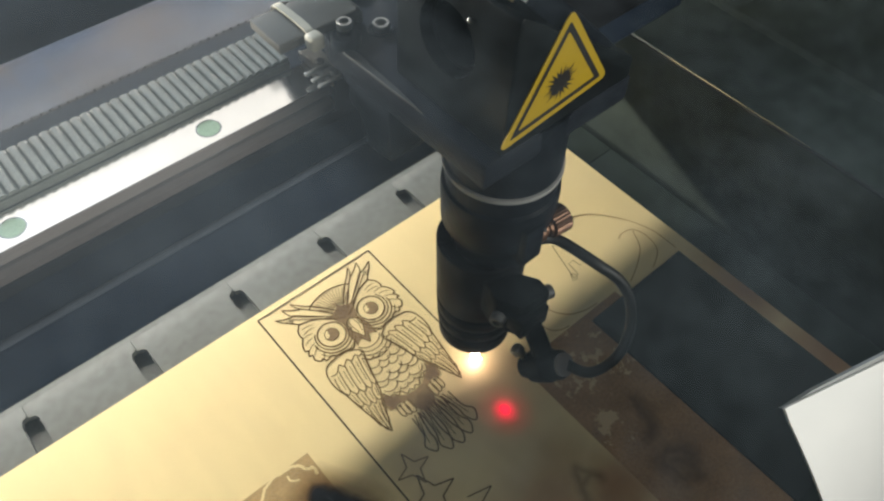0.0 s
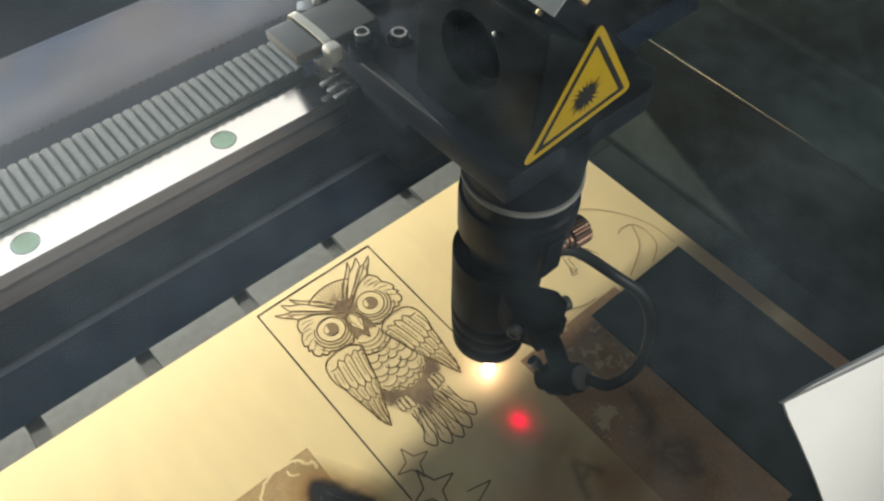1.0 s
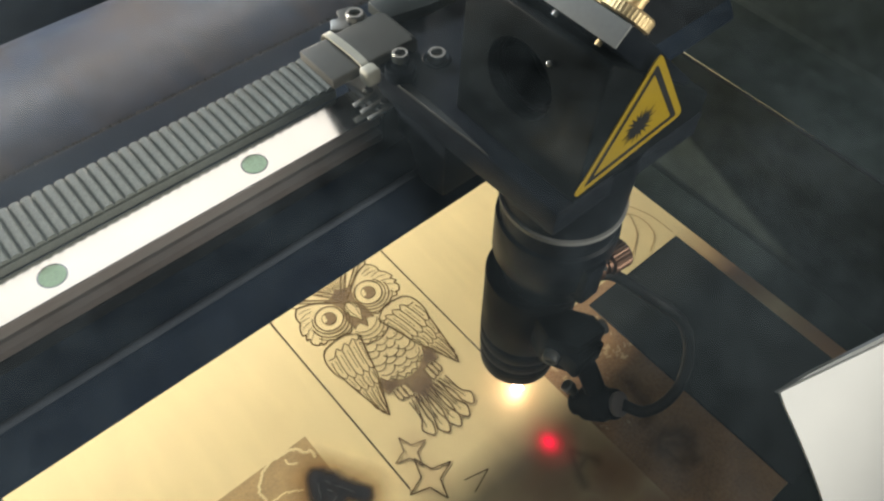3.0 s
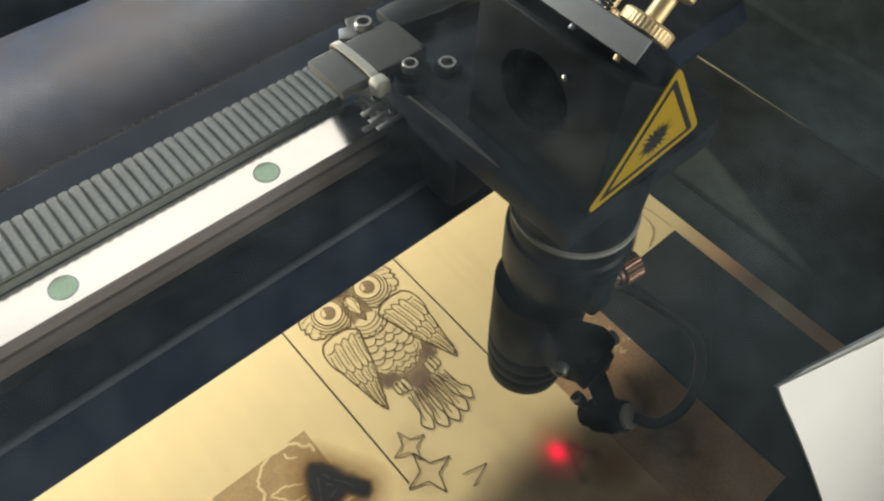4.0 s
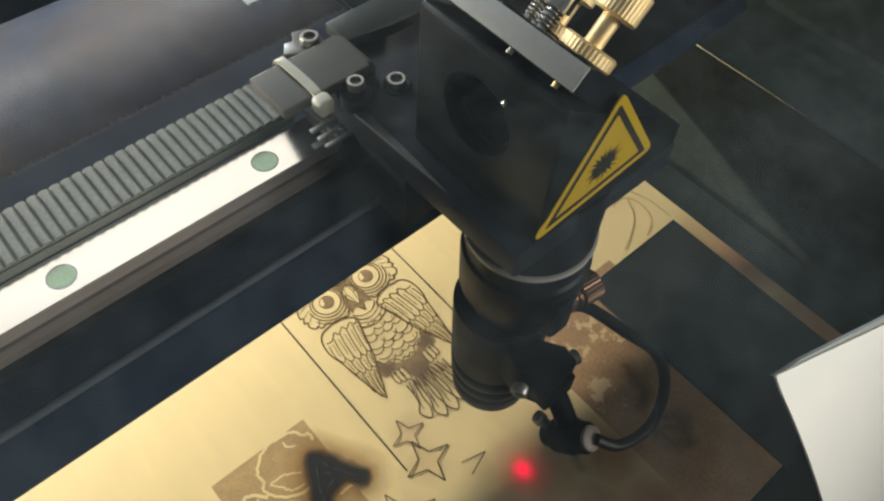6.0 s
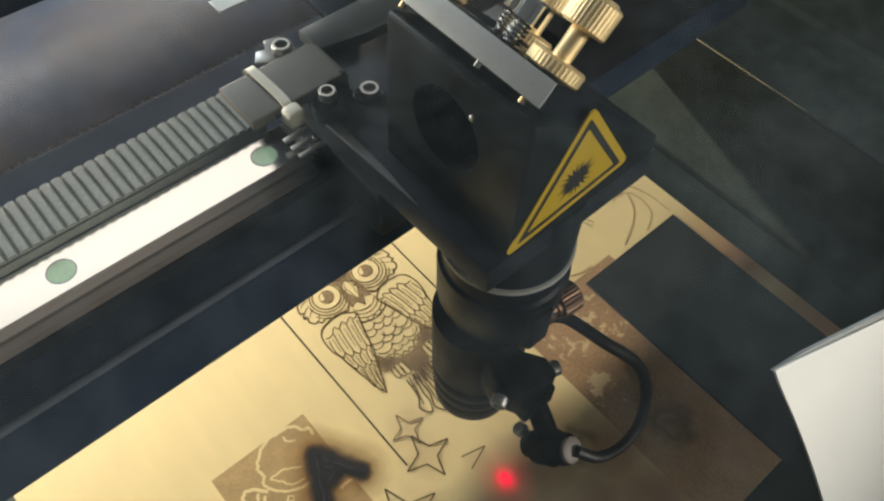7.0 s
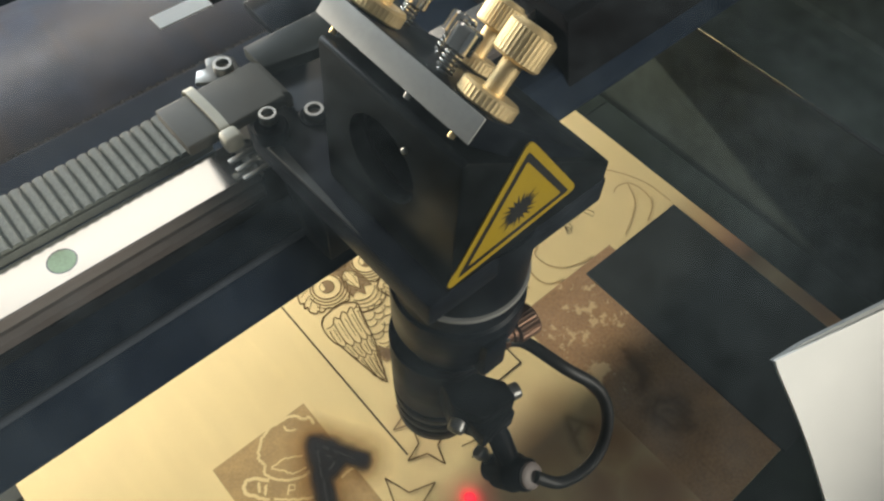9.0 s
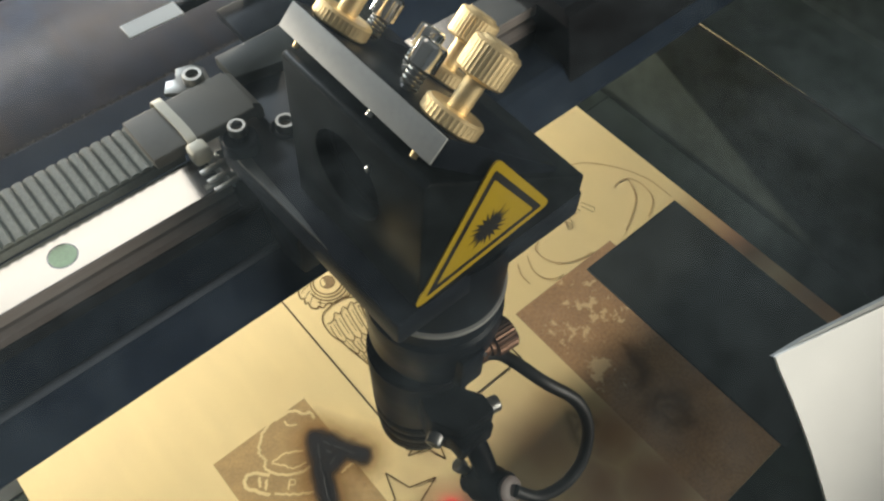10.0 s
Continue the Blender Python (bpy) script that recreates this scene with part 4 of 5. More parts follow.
prism(bm, [(-27, 98), (-24, 110), (-20, 126.5), (-17, 128.5), (50, 128.5), (53, 126.5), (55, 108.7), (-19, 108.7), (-23, 105)], "x", 160.2, 257.6, 0.5)
part("dark_end_filler", bm, END_BLACK, gantry, "dull black block added to keep the beam's end dark")

# ---- timing belts ----
def belt_run(x0, x1, ya, yb, z, label, ribs):
    """A run of ribbed belt: wide, with ribs that are parts of their own, or thin, with one row of small teeth."""
    ob = thing("timing_belt", (0, (ya + yb) / 2, z), label, "timing belt", "belt runs on the beam")
    bm = B()
    box(bm, x0, x1, ya, yb, z - (3.2 if ribs else 1.0), z, 0.1, 1)
    part("band", bm, BELT_GAP if ribs else BLACK_RUBBER, ob)
    r = 1.5 if ribs else 0.8
    centres = [x1 - 1.2 - 3.15 * i for i in range(int((x1 - x0) / 3.15))]
    bm = B()
    for c in ([0.0] if ribs else centres):
        prism(bm, [(c - r * math.cos(math.pi * k / 8), z - 0.1 + 0.85 * r * math.sin(math.pi * k / 8) ** 0.7) for k in range(9)], "y", ya + (0.8 if ribs else 0.1), yb + (0.4 if ribs else -0.1))
    if ribs:
        first = part("rib", bm, BELT, ob)
        for c in centres[1:]:
            rib = new("rib", first.data)
            rib.parent, rib.location = ob, first.location + Vector((c * MM, 0, 0))
        first.location.x += centres[0] * MM
    else:
        tagged(part("teeth", bm, BLACK_RUBBER, ob), kind="stuff")
    return ob


belt = belt_run(-330, 84, 7.9, 25.0, 126.0, "grey ribbed timing belt clamped to the carriage", True)
belt_back = belt_run(-300, 250, 55.2, 57.2, 107.6, "black ribbed return run of the timing belt on the beam", False)

# ---- laser head ----
AX, AY = 115.0, -58.3
head = thing("laser_head", (AX, AY, 13), "black laser cutting head with mirror mount and yellow warning sticker", "laser head")

bm = B()
prism(bm, [(95.5, 142), (96.8, 183.6), (98.4, 184.2), (146, 149.2), (146, 142)], "y", -76.8, -33, 0.8)
block = part("mirror_block", bm, BLOCK_ANO, head)
bm = B()
lathe(bm, (80, -53.2, 165.5), (1, 0, 0), [(0, 10.6), (34, 10.6)], 64)
drill = new("drill", finish("drill", bm, BLACK_MATT))
drill.location = block.location + head.location
cut = block.modifiers.new("hole", "BOOLEAN")
cut.object, cut.solver = drill, "EXACT"
bpy.context.view_layer.update()
cut_mesh = bpy.data.meshes.new_from_object(block.evaluated_get(bpy.context.evaluated_depsgraph_get()))
block.modifiers.clear()
block.data = cut_mesh
bpy.data.objects.remove(drill)
cut_mesh.set_sharp_from_angle(angle=radians(30))
bm = B()
lathe(bm, (100, -53.2, 165.5), (1, 0, 0), [(0, 10.55), (0, 9.2), (9, 9.0)], 48, cap=False)
part("beam_port", bm, BLACK_MATT, block, "dark inner ring of the beam opening")
bm = B()
lathe(bm, (95.9, -61.8, 176.2), (-1, 0, 0.3), [(0, 0.7), (0.6, 0.7), (0.9, 0.3)], 12)
part("port_screw", bm, STEEL, block, "tiny bright set screw")

# slanted mirror plate with adjusters
PN = Vector((1, 0, 1)).normalized()
PD = Vector((1, 0, -1)).normalized()


def on_plate(s, y, h):
    """A place s down the slanted plate, at y, h above its outer face."""
    p = Vector((103.7, y, 190.7)) + PD * s + PN * h
    return tuple(p)


bm = B()
c = [Vector((103.7, 0, 190.7)) - PN * 6.1, Vector((103.7, 0, 190.7)), Vector((103.7, 0, 190.7)) + PD * 47, Vector((103.7, 0, 190.7)) + PD * 47 - PN * 6.1]
prism(bm, [(p.x, p.z) for p in c], "y", -75.2, -29.5, 0.5)
plate = part("mirror_plate", bm, BLACK_ANO, head, "black slanted mirror plate")
bm = B()
q = [c[0] - PD * 0.5 + PN * 0.3, c[1] - PD * 0.5 - PN * 0.3, c[1] + PD * 0.9 - PN * 0.3, c[0] + PD * 0.9 + PN * 0.3]
prism(bm, [(v.x, v.z) for v in q], "y", -74.9, -29.8, 0.15)
part("bare_edge", bm, LIGHT_GREY, plate, "bare grey metal edge of the plate")


def knurl(bm, base, axis, h0, h1, r, teeth=40, depth=0.15):
    m = Matrix.Translation(Vector(base) * MM) @ frame_to(axis)
    prof = [(h0, r - 0.5), (h0 + 0.5, r), (h1 - 0.5, r), (h1, r - 0.5)]
    rings = []
    for h, rr in prof:
        rings.append([bm.verts.new(m @ (Vector(((rr - depth * (k % 2)) * math.cos(math.pi * k / teeth), (rr - depth * (k % 2)) * math.sin(math.pi * k / teeth), h)) * MM)) for k in range(2 * teeth)])
    for a, b in zip(rings, rings[1:]):
        for k in range(2 * teeth):
            bm.faces.new((a[k], a[(k + 1) % (2 * teeth)], b[(k + 1) % (2 * teeth)], b[k]))
    bm.faces.new(rings[0][::-1])
    bm.faces.new(rings[-1])
    return bm


for s, y in ((6.0, -69.5), (6.4, -36.8), (36.0, -44.0)):
    b0 = on_plate(s, y, 0)
    bm = B()
    knurl(bm, b0, PN, 0.1, 3.4, 6.1)
    ring = part("lock_ring", bm, BRASS, plate, "knurled brass lock ring")
    bm = B()
    lathe(bm, b0, PN, [(3.2, 2.1), (10.5, 2.1)], 20)
    part("adjuster_shaft", bm, BRASS, plate, "brass shaft")
    bm = B()
    knurl(bm, b0, PN, 9.8, 16.4, 4.9, 36, 0.15)
    lathe(bm, b0, PN, [(16.3, 3.9), (17.0, 3.3)], 24)
    part("adjuster_knob", bm, BRASS, plate, "knurled brass adjusting knob")
for s, y in ((5.5, -58.5), (19.5, -34.0), (20.0, -46.5)):
    b0 = Vector(on_plate(s, y, 0))
    u, v = Vector((0, 1, 0)), PD
    bm = B()
    hose(bm, [tuple(b0 + PN * (0.4 + 4.6 * k / 40) + 1.75 * (u * math.cos(2 * math.pi * k / 8) + v * math.sin(2 * math.pi * k / 8))) for k in range(41)], 0.3, 6, 2)
    part("spring", bm, DIM_SCREW, plate, "small steel spring")
    bm = B()
    lathe(bm, tuple(b0), PN, [(0.1, 1.3), (5.0, 1.3), (5.1, 3.0), (9.4, 3.0), (9.9, 2.6), (10.0, 1.5), (8.6, 1.4)], 24)
    part("spring_screw", bm, STEEL_RAIL, plate, "bright socket screw")
for s, y, m in ((1.0, -35.0, BRASS), (1.0, -58.0, STEEL), (1.0, -70.5, BRASS)):
    bm = B()
    lathe(bm, on_plate(s, y, -7.2), PN, [(0, 0.75), (1.3, 0.75)], 12)
    part("gap_pin", bm, m, plate, "small bright pin in the gap")

# warning sticker on the front face
def rounded_triangle(pts, r, n=5):
    out = []
    for i in range(3):
        p, a, b = Vector(pts[i]), Vector(pts[i - 1]), Vector(pts[(i + 1) % 3])
        p0, p1 = p + (a - p).normalized() * r, p + (b - p).normalized() * r
        for k in range(n + 1):
            t = k / n
            out.append(tuple((1 - t) ** 2 * p0 + 2 * t * (1 - t) * p + t * t * p1))
    return out


def shrink(pts, f):
    c = (Vector(pts[0]) + Vector(pts[1]) + Vector(pts[2])) / 3
    # in-centre keeps the border even
    la, lb, lc = (Vector(pts[1]) - Vector(pts[2])).length, (Vector(pts[0]) - Vector(pts[2])).length, (Vector(pts[0]) - Vector(pts[1])).length
    c = (Vector(pts[0]) * la + Vector(pts[1]) * lb + Vector(pts[2]) * lc) / (la + lb + lc)
    return [tuple(c + (Vector(p) - c) * f) for p in pts]


TRI = [(113.7, 180.4), (134.0, 149.6), (93.6, 145.0)]
bm = B()
prism(bm, rounded_triangle(TRI, 3.4), "y", -77.35, -77.0)
sticker = part("warning_sticker", bm, YELLOW, head, "yellow triangular laser warning sticker")
bm = B()
o, q = rounded_triangle(shrink(TRI, 0.83), 1.0), rounded_triangle(shrink(TRI, 0.69), 0.8)
vo = [bm.verts.new(Vector((p[0], -77.42, p[1])) * MM) for p in o]
vi = [bm.verts.new(Vector((p[0], -77.42, p[1])) * MM) for p in q]
for i in range(len(vo)):
    bm.faces.new((vo[i], vo[(i + 1) % len(vo)], vi[(i + 1) % len(vo)], vi[i]))
part("sticker_border", bm, STICKER_BLACK, sticker)
bm = B()
cx, cz = 114.0, 157.8
vs = []
for i in range(44):
    rr = (6.2 if i % 2 == 0 else 3.4) * (0.72, 1.0, 1.0, 0.9, 0.84, 1.0, 1.06, 1.0, 0.78, 0.95, 1.0)[i % 11]
    ang = 2 * math.pi * i / 44
    vs.append(bm.verts.new(Vector((cx + rr * math.cos(ang), -77.44, cz + rr * math.sin(ang) * 0.95)) * MM))
mid = bm.verts.new(Vector((cx, -77.44, cz)) * MM)
for i in range(44):
    bm.faces.new((vs[i], vs[(i + 1) % 44], mid))
part("sticker_burst", bm, STICKER_BLACK, sticker)

# lens tube
bm = B()
lathe(bm, (AX + 1.2, AY - 1.0, 0), (0, 0, 1), [(73, 14.0), (76, 14.6), (84, 15.2), (87, 17.6), (89, 19.0), (104, 19.4), (106, 19.2), (107, 18.2), (110, 18.3), (142, 18.5)], 64)
part("upper_tube", bm, BLACK_ANO, head)
bm = B()
lathe(bm, (AX + 1.2, AY - 1.0, 114.0), (0, 0, 1), [(-0.2, 18.0), (0.1, 19.1), (1.7, 19.1), (2.0, 18.0)], 64)
part("seal_ring", bm, RING_GREY, head, "pale grey sealing ring")
bm = B()
lathe(bm, (AX - 1.7, AY + 1.4, 0), (0, 0, 1), [(16, 11.0), (16.6, 13.2), (18, 14.3), (26, 14.8), (27, 14.4), (28, 15.1), (33, 15.3), (34, 14.8), (35, 15.4), (41, 15.7), (42, 15.1), (43, 15.7), (66, 16.2), (75, 16.4), (76, 15.4), (76.2, 13.5)], 64)
sleeve = part("lens_sleeve", bm, BLACK_MATT, head)
bm = B()
lathe(bm, (AX - 1.7, AY + 1.4, 16), (0, 0, 1), [(0, 4.0), (-2.0, 2.6), (-2.2, 2.2)], 24)
part("nozzle_tip", bm, COPPER, sleeve, "small copper nozzle tip")

# side thumbscrew with copper collar
TB = (AX + 0.8, AY - 17.0, 92.0)
TDIR = Vector((1.0, -0.12, 0.03)).normalized()
bm = B()
lathe(bm, TB, TDIR, [(0, 4.2), (3.5, 4.2), (3.8, 3.2), (5.5, 3.2), (5.8, 3.9), (7.0, 3.9)], 28)
collar = part("screw_collar", bm, COPPER, head, "copper collar of the side thumbscrew")
bm = B()
knurl(bm, TB, TDIR, 7.0, 14.2, 4.9, 26, 0.24)
part("thumbscrew", bm, COPPER, head, "knurled copper-brown thumbscrew")
bm = B()
box(bm, AX - 6, AX + 2.6, AY - 21.5, AY - 8, 84, 101, 1.4)
part("screw_boss", bm, BLACK_ANO, head)
bm = B()
lathe(bm, (AX + 2.0, AY - 21.3, 97.5), (0, -1, 0.2), [(0, 0.8), (0.5, 0.6)], 12)
part("set_screw", bm, STEEL, head, "tiny bright set screw")

# pointer clamp: jaw, screws, arm, pointer body and cable
bm = B()
prism(bm, [(103, -68), (109, -68), (112.5, -74.5), (118.5, -80.5), (117.5, -87), (105, -86), (100.5, -77)], "z", 53, 71, 1.2)
box(bm, 103, 116, -89, -80, 56, 66, 1.0)
clamp = part("pointer_clamp", bm, BLACK_MATT, head)
for p, ax in (((118.6, -82.2, 62.0), (1, -0.25, 0)), ((102.5, -79.0, 63.0), (-1, -0.45, -0.1))):
    bm = B()
    lathe(bm, p, ax, [(-2, 1.8), (1.2, 1.8), (1.3, 2.7), (4.2, 2.7), (4.6, 2.4), (4.6, 1.4), (3.6, 1.3)], 20)
    part("clamp_screw", bm, DIM_SCREW, clamp, "bright socket screw")
bm = B()
hose(bm, [(110.5, -82, 60), (110.0, -89, 55), (108.6, -95.5, 50)], 3.7, 14, 6)
part("pointer_arm", bm, BLACK_MATT, clamp)
bm = B()
p0, p1 = Vector((106.2, -91.5, 38.5)), Vector((109.8, -104.0, 52.5))
lathe(bm, tuple(p0), tuple(p1 - p0), [(-1.0, 3.2), (0, 4.4), (4, 4.6), (5, 6.0), (12, 6.2), (13, 5.4), (17.5, 5.2), (18.5, 4.6)], 32)
pointer = part("pointer_body", bm, BLACK_MATT, clamp)
bm = B()
lathe(bm, tuple(p1), tuple(p1 - p0), [(-1.0, 4.2), (0.6, 4.2), (1.0, 3.6), (1.0, 1.8)], 28)
part("end_plug", bm, TUBE_CAP, pointer, "pinkish grey end plug")
bm = B()
lathe(bm, (104.2, -86.4, 47), (0.35, -0.6, -0.7), [(0, 2.0), (0.4, 2.4), (2.6, 2.4), (3.0, 1.6), (7, 1.6)], 14)
part("tilt_screw", bm, DARK_SCREW, pointer, "small steel tilt screw")
bm = B()
hose(bm, [(AX + 5, AY - 17, 86), (125.7, -79.3, 85), (130.2, -92.0, 82), (137.2, -100.8, 73), (138.0, -107.2, 63), (133.0, -111.9, 54), (125.0, -113.2, 50), (116.2, -110.8, 49), (110.6, -105.4, 53)], 1.95, 14, 12)
cable = part("pointer_cable", bm, CABLE, clamp, "black cable looping from the pointer")

# carriage and bracket
bm = B()
box(bm, 95, 136, -16.5, 8.0, 113, 137, 0.9)
part("rail_carriage", bm, BRACKET_ANO, head)
bm = B()
prism(bm, [(-34, 108), (-22, 106), (-17, 126), (-3, 136), (8, 136), (8, 137), (-34, 137)], "x", 91.5, 146, 1.2)
bracket = part("carriage_bracket", bm, BRACKET_ANO, head)
bm = B()
prism(bm, [(88.5, -9), (93, 4), (104, 8), (147.4, 8), (147.4, -77), (89.8, -77)], "z", 132.8, 142.4, 1.4)
part("base_flange", bm, BLACK_GLOSS, bracket)
# paler strip that stands for the sheen on the flange's edge
bm = B()
prism(bm, [(88.2, -11.5), (91.6, -15.5), (90.9, -40), (90.0, -52), (89.4, -40)], "z", 142.2, 142.9, 0.25)
part("edge_highlight", bm, EDGE_SHEEN, bracket, "paler strip painted as the flange's edge highlight")
bm = B()
prism(bm, [(101.8, 13.8), (101.8, 3.8), (116, 1.2), (146, 0), (146, 13.8)], "z", 142.5, 146.0, 0.5)
part("top_plate", bm, SLATE, bracket, "dark slate-grey plate behind the belt clamp")
bm = B()
box(bm, 112, 146, 14.2, 30, 142.5, 145.4, 0.6)
part("rear_plate", bm, BRACKET_ANO, bracket)
bm = B()
box(bm, 89.3, 96.2, -8.6, 9.4, 113, 125.8, 0.5)
cap = part("end_cap", bm, BLACK_MATT, bracket, "dark end cap of the bearing block")
bm = B()
box(bm, 89.4, 96.2, -8.7, 9.4, 125.8, 126.3, 0.15, 1)
part("cap_plate", bm, CLIP, cap, "bare grey cover plate of the end cap")
bm = B()
box(bm, 88.6, 89.3, -8.8, 9.6, 123.8, 126.7, 0.25)
part("end_seal", bm, STEEL, cap, "bright edge of the end seal")
for y0, y1 in ((-9.6, -8.2), (-6.2, -4.6), (-2.6, -0.8)):
    bm = B()
    box(bm, 83.6, 92.4, y0, y1, 126.3, 127.0, 0.2)
    part("seal_clip", bm, CLIP, cap, "bright bent clip of the end seal")
for x, y in ((91.2, 1.2), (91.6, -6.0)):
    bm = B()
    lathe(bm, (x, y, 126.2), (0, 0, 1), [(0, 1.5), (0.7, 1.5), (1.0, 1.1), (0.9, 0.7), (0.3, 0.6)], 16)
    part("cap_screw", bm, DARK_SCREW, cap, "small bright screw")


def socket_screw(x, y, z, r, parent, tilt=(0, 0, 1)):
    bm = B()
    lathe(bm, (x, y, z), tilt, [(-3, r * 0.55), (0, r * 0.6), (0.1, r), (2.0, r), (2.4, r * 0.9), (2.4, r * 0.64), (1.0, r * 0.58), (1.0, 0.05)], 24)
    head_ob = part("socket_screw", bm, DARK_SCREW, parent, "bright socket-head screw")
    bm = B()
    lathe(bm, (x, y, z), tilt, [(1.05, r * 0.5), (1.15, r * 0.48)], 6)
    part("hex_socket", bm, GREY_ALU, head_ob)


bm = B()
lathe(bm, (91.8, -14.0, 142.3), (0, 0, 1), [(0, 4.4), (3.4, 4.4), (3.8, 4.0), (3.9, 2.3), (5.7, 2.2)], 28)
part("screw_boss", bm, BRACKET_ANO, bracket)
bm = B()
lathe(bm, (103.8, -15.5, 142.3), (0, 0, 1), [(0, 3.1), (0.5, 3.1), (0.7, 3.4), (0.7, 3.9), (0.4, 4.2)], 28, cap=False)
part("counterbore", bm, BLACK_GLOSS, bracket, "dark rim of the screw recess")
bm = B()
prism(bm, [(97.6, 149.6), (99.4, 149.3), (100.9, 148.2), (101.6, 146.2), (101.6, 143.0), (99.8, 143.0), (99.6, 146.0), (98.4, 146.6), (97.6, 146.6)], "y", -9.6, 3.6, 0.2)
part("clamp_lip", bm, GREY_ALU, bracket, "rounded end of the belt clamp, bent down")
socket_screw(91.8, -14.0, 148.0, 2.35, head)
socket_screw(103.8, -15.5, 142.8, 2.7, head)
socket_screw(92.6, 7.4, 148.0, 2.6, head)
# belt clamp with its cable tie
bm = B()
prism(bm, [(-11.2, 146.6), (4.4, 146.6), (4.4, 149.2), (4.0, 149.6), (-10.9, 149.6), (-11.2, 149.2)], "x", 71.6, 98.8, 0.25)
grip = part("belt_clamp", bm, GREY_ALU, bracket, "dark grey belt clamp plate")
bm = B()
prism(bm, [(-4, 142.6), (8, 142.6), (12, 127.6), (23, 127.6), (23, 130), (4.3, 146.5), (-4, 146.5)], "x", 84, 97, 0.5)
part("clamp_spacer", bm, BLACK_MATT, grip)
bm = B()
tie = [(80.8, 5.6, 146.5), (81.0, 5.0, 149.8), (81.2, 0, 150.5), (81.4, -8, 150.5), (81.2, -12.6, 150.0), (81.2, -13.2, 147)]
run = spline(tie, 6)
prev = None
for p in run:
    cur = [bm.verts.new((p + Vector((dx, 0, dz))) * MM) for dx, dz in ((-1.2, 0), (1.2, 0), (1.2, 0.7), (-1.2, 0.7))]
    if prev:
        for k in range(4):
            bm.faces.new((prev[k], prev[(k + 1) % 4], cur[(k + 1) % 4], cur[k]))
    else:
        bm.faces.new(cur[::-1])
    prev = cur
bm.faces.new(prev)
strap = part("cable_tie", bm, NYLON, grip, "cream nylon cable tie")
bm = B()
box(bm, 78.8, 83.5, -16.9, -12.2, 146.4, 151.2, 1.2, 3)
part("tie_lock", bm, NYLON, strap)
bm = B()
prism(bm, [(84.5, 8.0), (87.0, 11.5), (89.5, 10.5), (91.0, 14), (95, 13), (97, 10), (96, 5), (90, 4)], "z", 146.8, 148.0, 0.2)
part("spring_washer", bm, DIM_SCREW, grip, "bent bright metal tab")
# bright tab on a strut behind the carriage
bm = B()
box(bm, 94.0, 130, 32.2, 34.4, 146.8, 149.3, 0.3)
strut = part("rear_strut", bm, BLACK_MATT, bracket)
bm = B()
box(bm, 87.3, 103.0, 29.0, 34.7, 149.4, 149.8, 0.1, 1)
part("pale_tab", bm, WHITE_PAPER, strut, "pale flat tab on the strut")

# ---- light on the work ----
def spot_thing(name, material, cx, cy, half, z, label):
    bm = B()
    patch(bm, -half, half, -half, half, 0)
    ob = new(name, finish(name, bm, material))
    ob.location = Vector((cx, cy, z)) * MM
    return tagged(ob, label, "light spot")


pointer_spot = spot_thing("pointer_spot", RED_SPOT, 103.4, -87.9, 20, 0.75, "soft red spot of the pointer laser on plywood")
bm = B()
bmesh.ops.create_icosphere(bm, subdivisions=2, radius=0.0018)
for k, v in enumerate(bm.verts):
    v.co *= 1.0 + 0.6 * (k % 5 == 0)
    v.co.z = v.co.z * (2.6 if v.co.z > 0 else 1.4) + 0.0036
spark = new("burning_spark", finish("burning_spark", bm, SPARK, True))
spark.location = Vector((108.8, -63.8, 0)) * MM
tagged(spark, "bright white-yellow spark where the laser burns plywood", "spark")

# ---- added haze veil under the lid ----
def veil_piece(x, y, z, half):
    """A wavy, thin sheet that veils what lies behind it with pale haze."""
    bm = B()
    n = 14
    grid = [[bm.verts.new(Vector(((2 * i / n - 1) * half, (2 * j / n - 1) * half, 14 * noise.noise(Vector((i * 0.35 + x, j * 0.35 + y, z))))) * MM) for j in range(n + 1)] for i in range(n + 1)]
    for i in range(n):
        for j in range(n):
            bm.faces.new((grid[i][j], grid[i + 1][j], grid[i + 1][j + 1], grid[i][j + 1]))
    ob = new("haze_veil", finish("haze_veil", bm, VEIL, True))
    ob.location = Vector((x, y, z)) * MM
    return tagged(ob, "thin pale veil of haze added under the lid", "smoke")


veils = [veil_piece(15, 25, 172, 138)]

# ---- white card at the front, lid window ----
P0, P1, P2 = Vector((124.6, -131.8, 110)), Vector((167.9, -141.1, 97.6)), Vector((128.8, -153.1, 81.5))
e1, e2 = (P1 - P0).normalized(), (P2 - P0).normalized()
nn = e1.cross(e2).normalized()
if nn.z < 0:
    nn = -nn
bm = B()
edge_run = [P0 + e2 * (120 * k / 24) + e1 * (1.3 * math.sin(math.pi * min(1.0, k / 12))) for k in range(25)]
cs = [P0 + e1 * 110, P0 + e1 * 1.6, P0 + e1 * 0.5 + e2 * 0.35] + edge_run[1:] + [P0 + e1 * 110 + e2 * 120]
a = [bm.verts.new(p * MM) for p in cs]
b = [bm.verts.new((p - nn * 0.7) * MM) for p in cs]
bm.faces.new(a)
bm.faces.new(b[::-1])
for i in range(len(cs)):
    j = (i + 1) % len(cs)
    bm.faces.new((a[i], b[i], b[j], a[j]))
card = solo("white_panel", bm, WHITE_PAPER, "plain white tilted panel beside the front of the bed", "panel")
bm = B()
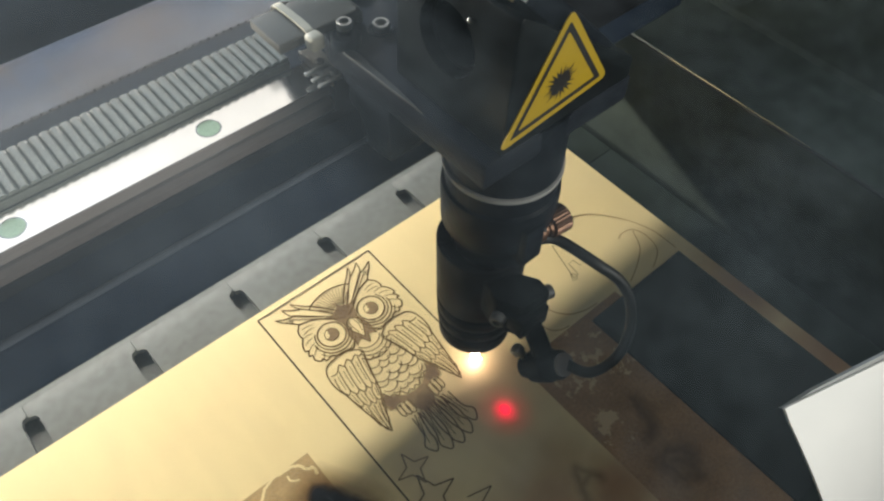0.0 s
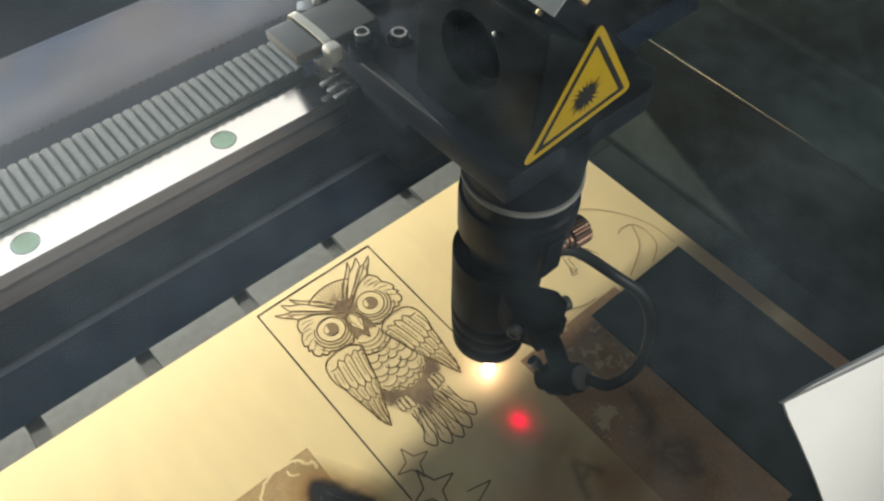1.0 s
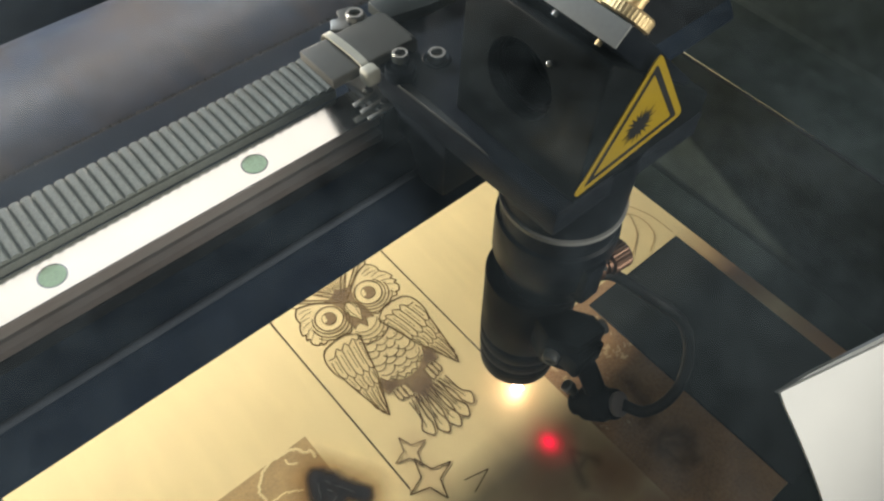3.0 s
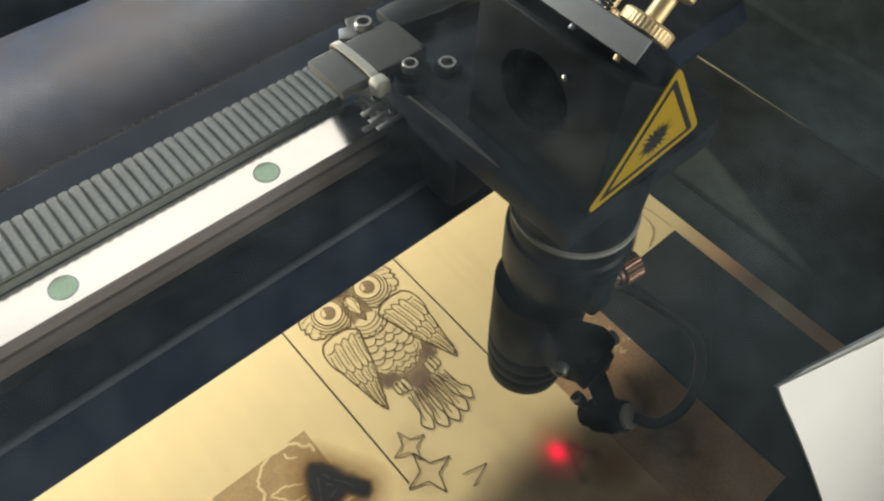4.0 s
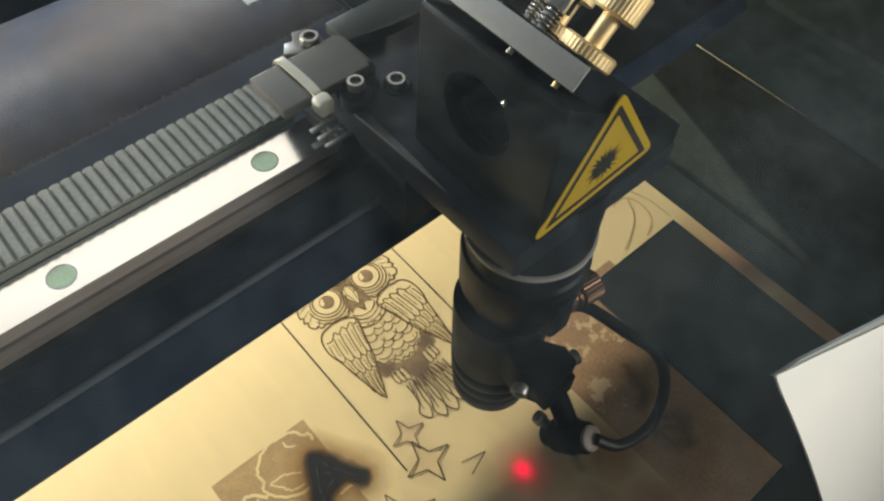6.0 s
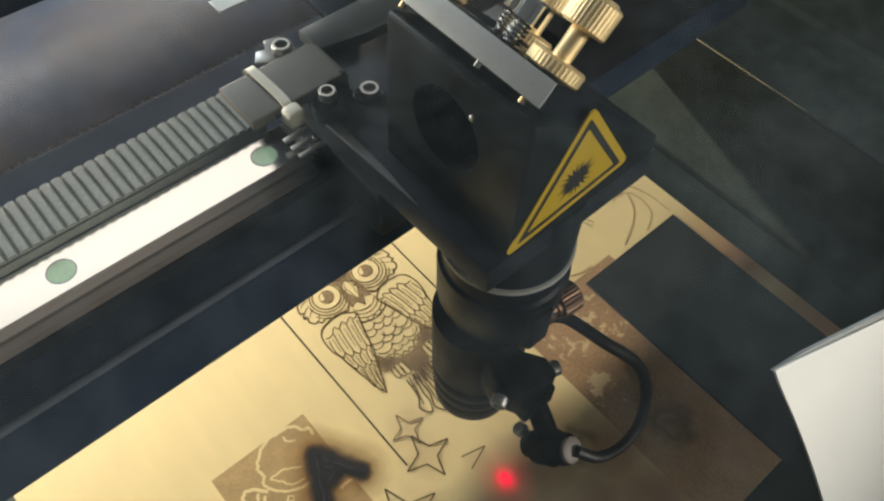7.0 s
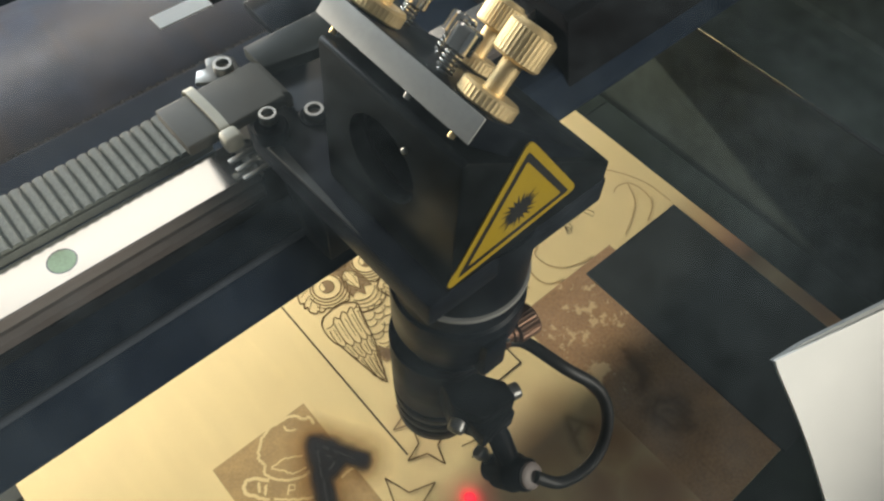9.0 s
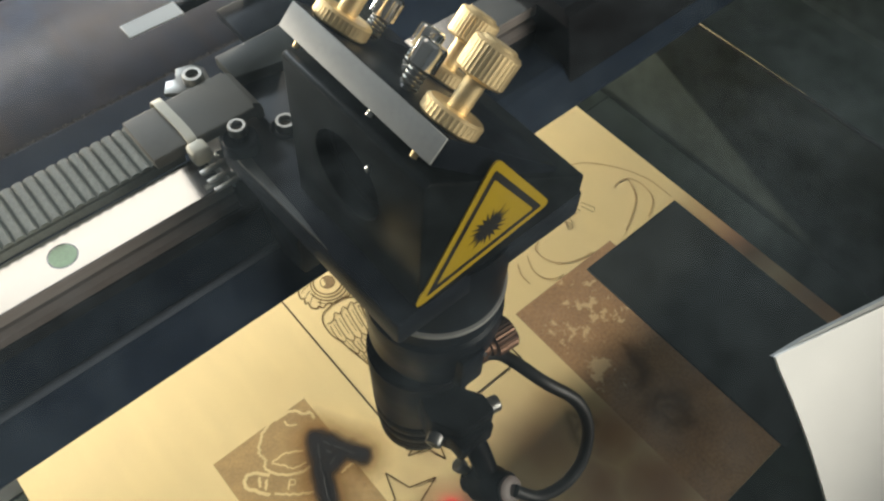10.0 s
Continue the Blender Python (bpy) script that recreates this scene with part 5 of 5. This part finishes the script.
cs = [P0 + e1 * 0.6 + e2 * 0.6 - nn * 0.75, P0 + e1 * 14 - e2 * 0.9 - nn * 0.75, P0 + e1 * 112 - e2 * 3.4 - nn * 0.75, P0 + e1 * 112 + e2 * 10 - nn * 0.75]
a = [bm.verts.new(p * MM) for p in cs]
b = [bm.verts.new((p - nn * 1.2) * MM) for p in cs]
bm.faces.new(a)
bm.faces.new(b[::-1])
for i in range(4):
    bm.faces.new((a[i], b[i], b[(i + 1) % 4], a[(i + 1) % 4]))
part("backing", bm, LIGHT_GREY, card, "grey backing that shows along the panel's edge")
bm = B()
q = P0 + e1 * 60 + e2 * 60 - nn * 0.8
box(bm, q.x - 5, q.x + 5, q.y - 5, q.y + 5, -4.6, q.z, 0.5)
part("panel_leg", bm, DARK_STEEL, card)

# pane that carries the haze; it casts no shadow
bm = B()
box(bm, -420, 330, -430, 319, 246, 248)
pane = solo("lid_window", bm, PANE, "clear acrylic lid window with dust and a painted haze", "window", kind="structure", smooth=False)
pane.visible_shadow = False
for name, a in (("lid_frame_front", (-420, 330, -430, -400, 234, 246)), ("lid_frame_rear", (-420, 330, 290, 319, 234, 246)),
                ("lid_frame_side", (-420, -395, -400, 290, 234, 246)), ("lid_frame_end", (310, 330, -400, 290, 234, 246))):
    bm = B()
    box(bm, *a, 2)
    solo(name, bm, DARK_STEEL, "dark painted steel edge of the lid", "lid frame", kind="structure")


def motions():
    """Beam travels forwards, then the head travels along the beam."""
    rows_y = [(0.0, 33.7), (1.0, 24.75), (2.0, 15.8), (3.0, 6.8), (3.6, 1.45), (3.76, 0.25), (4.0, 0.0), (10.0, 0.0)]
    rows_x = [(0.0, 10.6), (1.0, 10.5), (2.0, 10.5), (3.0, 10.5), (3.6, 10.5), (3.76, 10.35), (4.0, 8.8), (4.2, 7.1), (5.0, 0.1), (6.0, -8.7), (7.0, -17.6), (8.0, -26.4), (9.0, -35.4), (10.0, -44.3)]
    ts = [r[0] for r in rows_x]

    def at(rows, t):
        return float(np.interp(t, [r[0] for r in rows], [r[1] for r in rows]))

    for ob, kx in ((gantry, 0), (belt, 1), (belt_back, -1), (head, 1), (pointer_spot, 1)):
        o = ob.location.copy()
        walk(ob, [(t, Matrix.Translation(o + Vector((at(rows_x, t) * kx, at(rows_y, t), 0)) * MM)) for t in ts])
    # the flame dies down once the beam turns the corner
    o = spark.location.copy()
    walk(spark, [(t, Matrix.Translation(o + Vector((at(rows_x, t), at(rows_y, t), 0.0 if t < 3.7 else -14.0)) * MM)) for t in ts])
    # the haze veil slides off to the rear, so the early haze thins out
    for ob, speed in zip(veils, (1.0,)):
        o = ob.location.copy()
        walk(ob, [(t, Matrix.Translation(o + Vector((-16 * t * speed - 4.5 * t * t, 9 * t * speed, 1.0 * t)) * MM)) for t in (0.0, 1.0, 2.0, 3.0, 4.0, 5.0, 6.0, 7.0)] + [(10.0, Matrix.Translation(o + Vector((-16 * 7 * speed - 4.5 * 49, 63 * speed, 7.0)) * MM))])
    # burnt pieces of the frame come up to the surface as the laser passes
    for t0, ob in burnt:
        o = ob.location.copy()
        low = Matrix.Translation(o + Vector((0, 0, -0.5)) * MM)
        top = Matrix.Translation(o + Vector((0, 0, 0.1)) * MM)
        if t0 < 0.15:
            walk(ob, [(0.0, top), (10.0, top)])
        else:
            t0 = min(t0, 9.85)
            walk(ob, [(0.0, low), (t0 - 0.1, low), (t0 + 0.05, top), (10.0, top)])


motions()
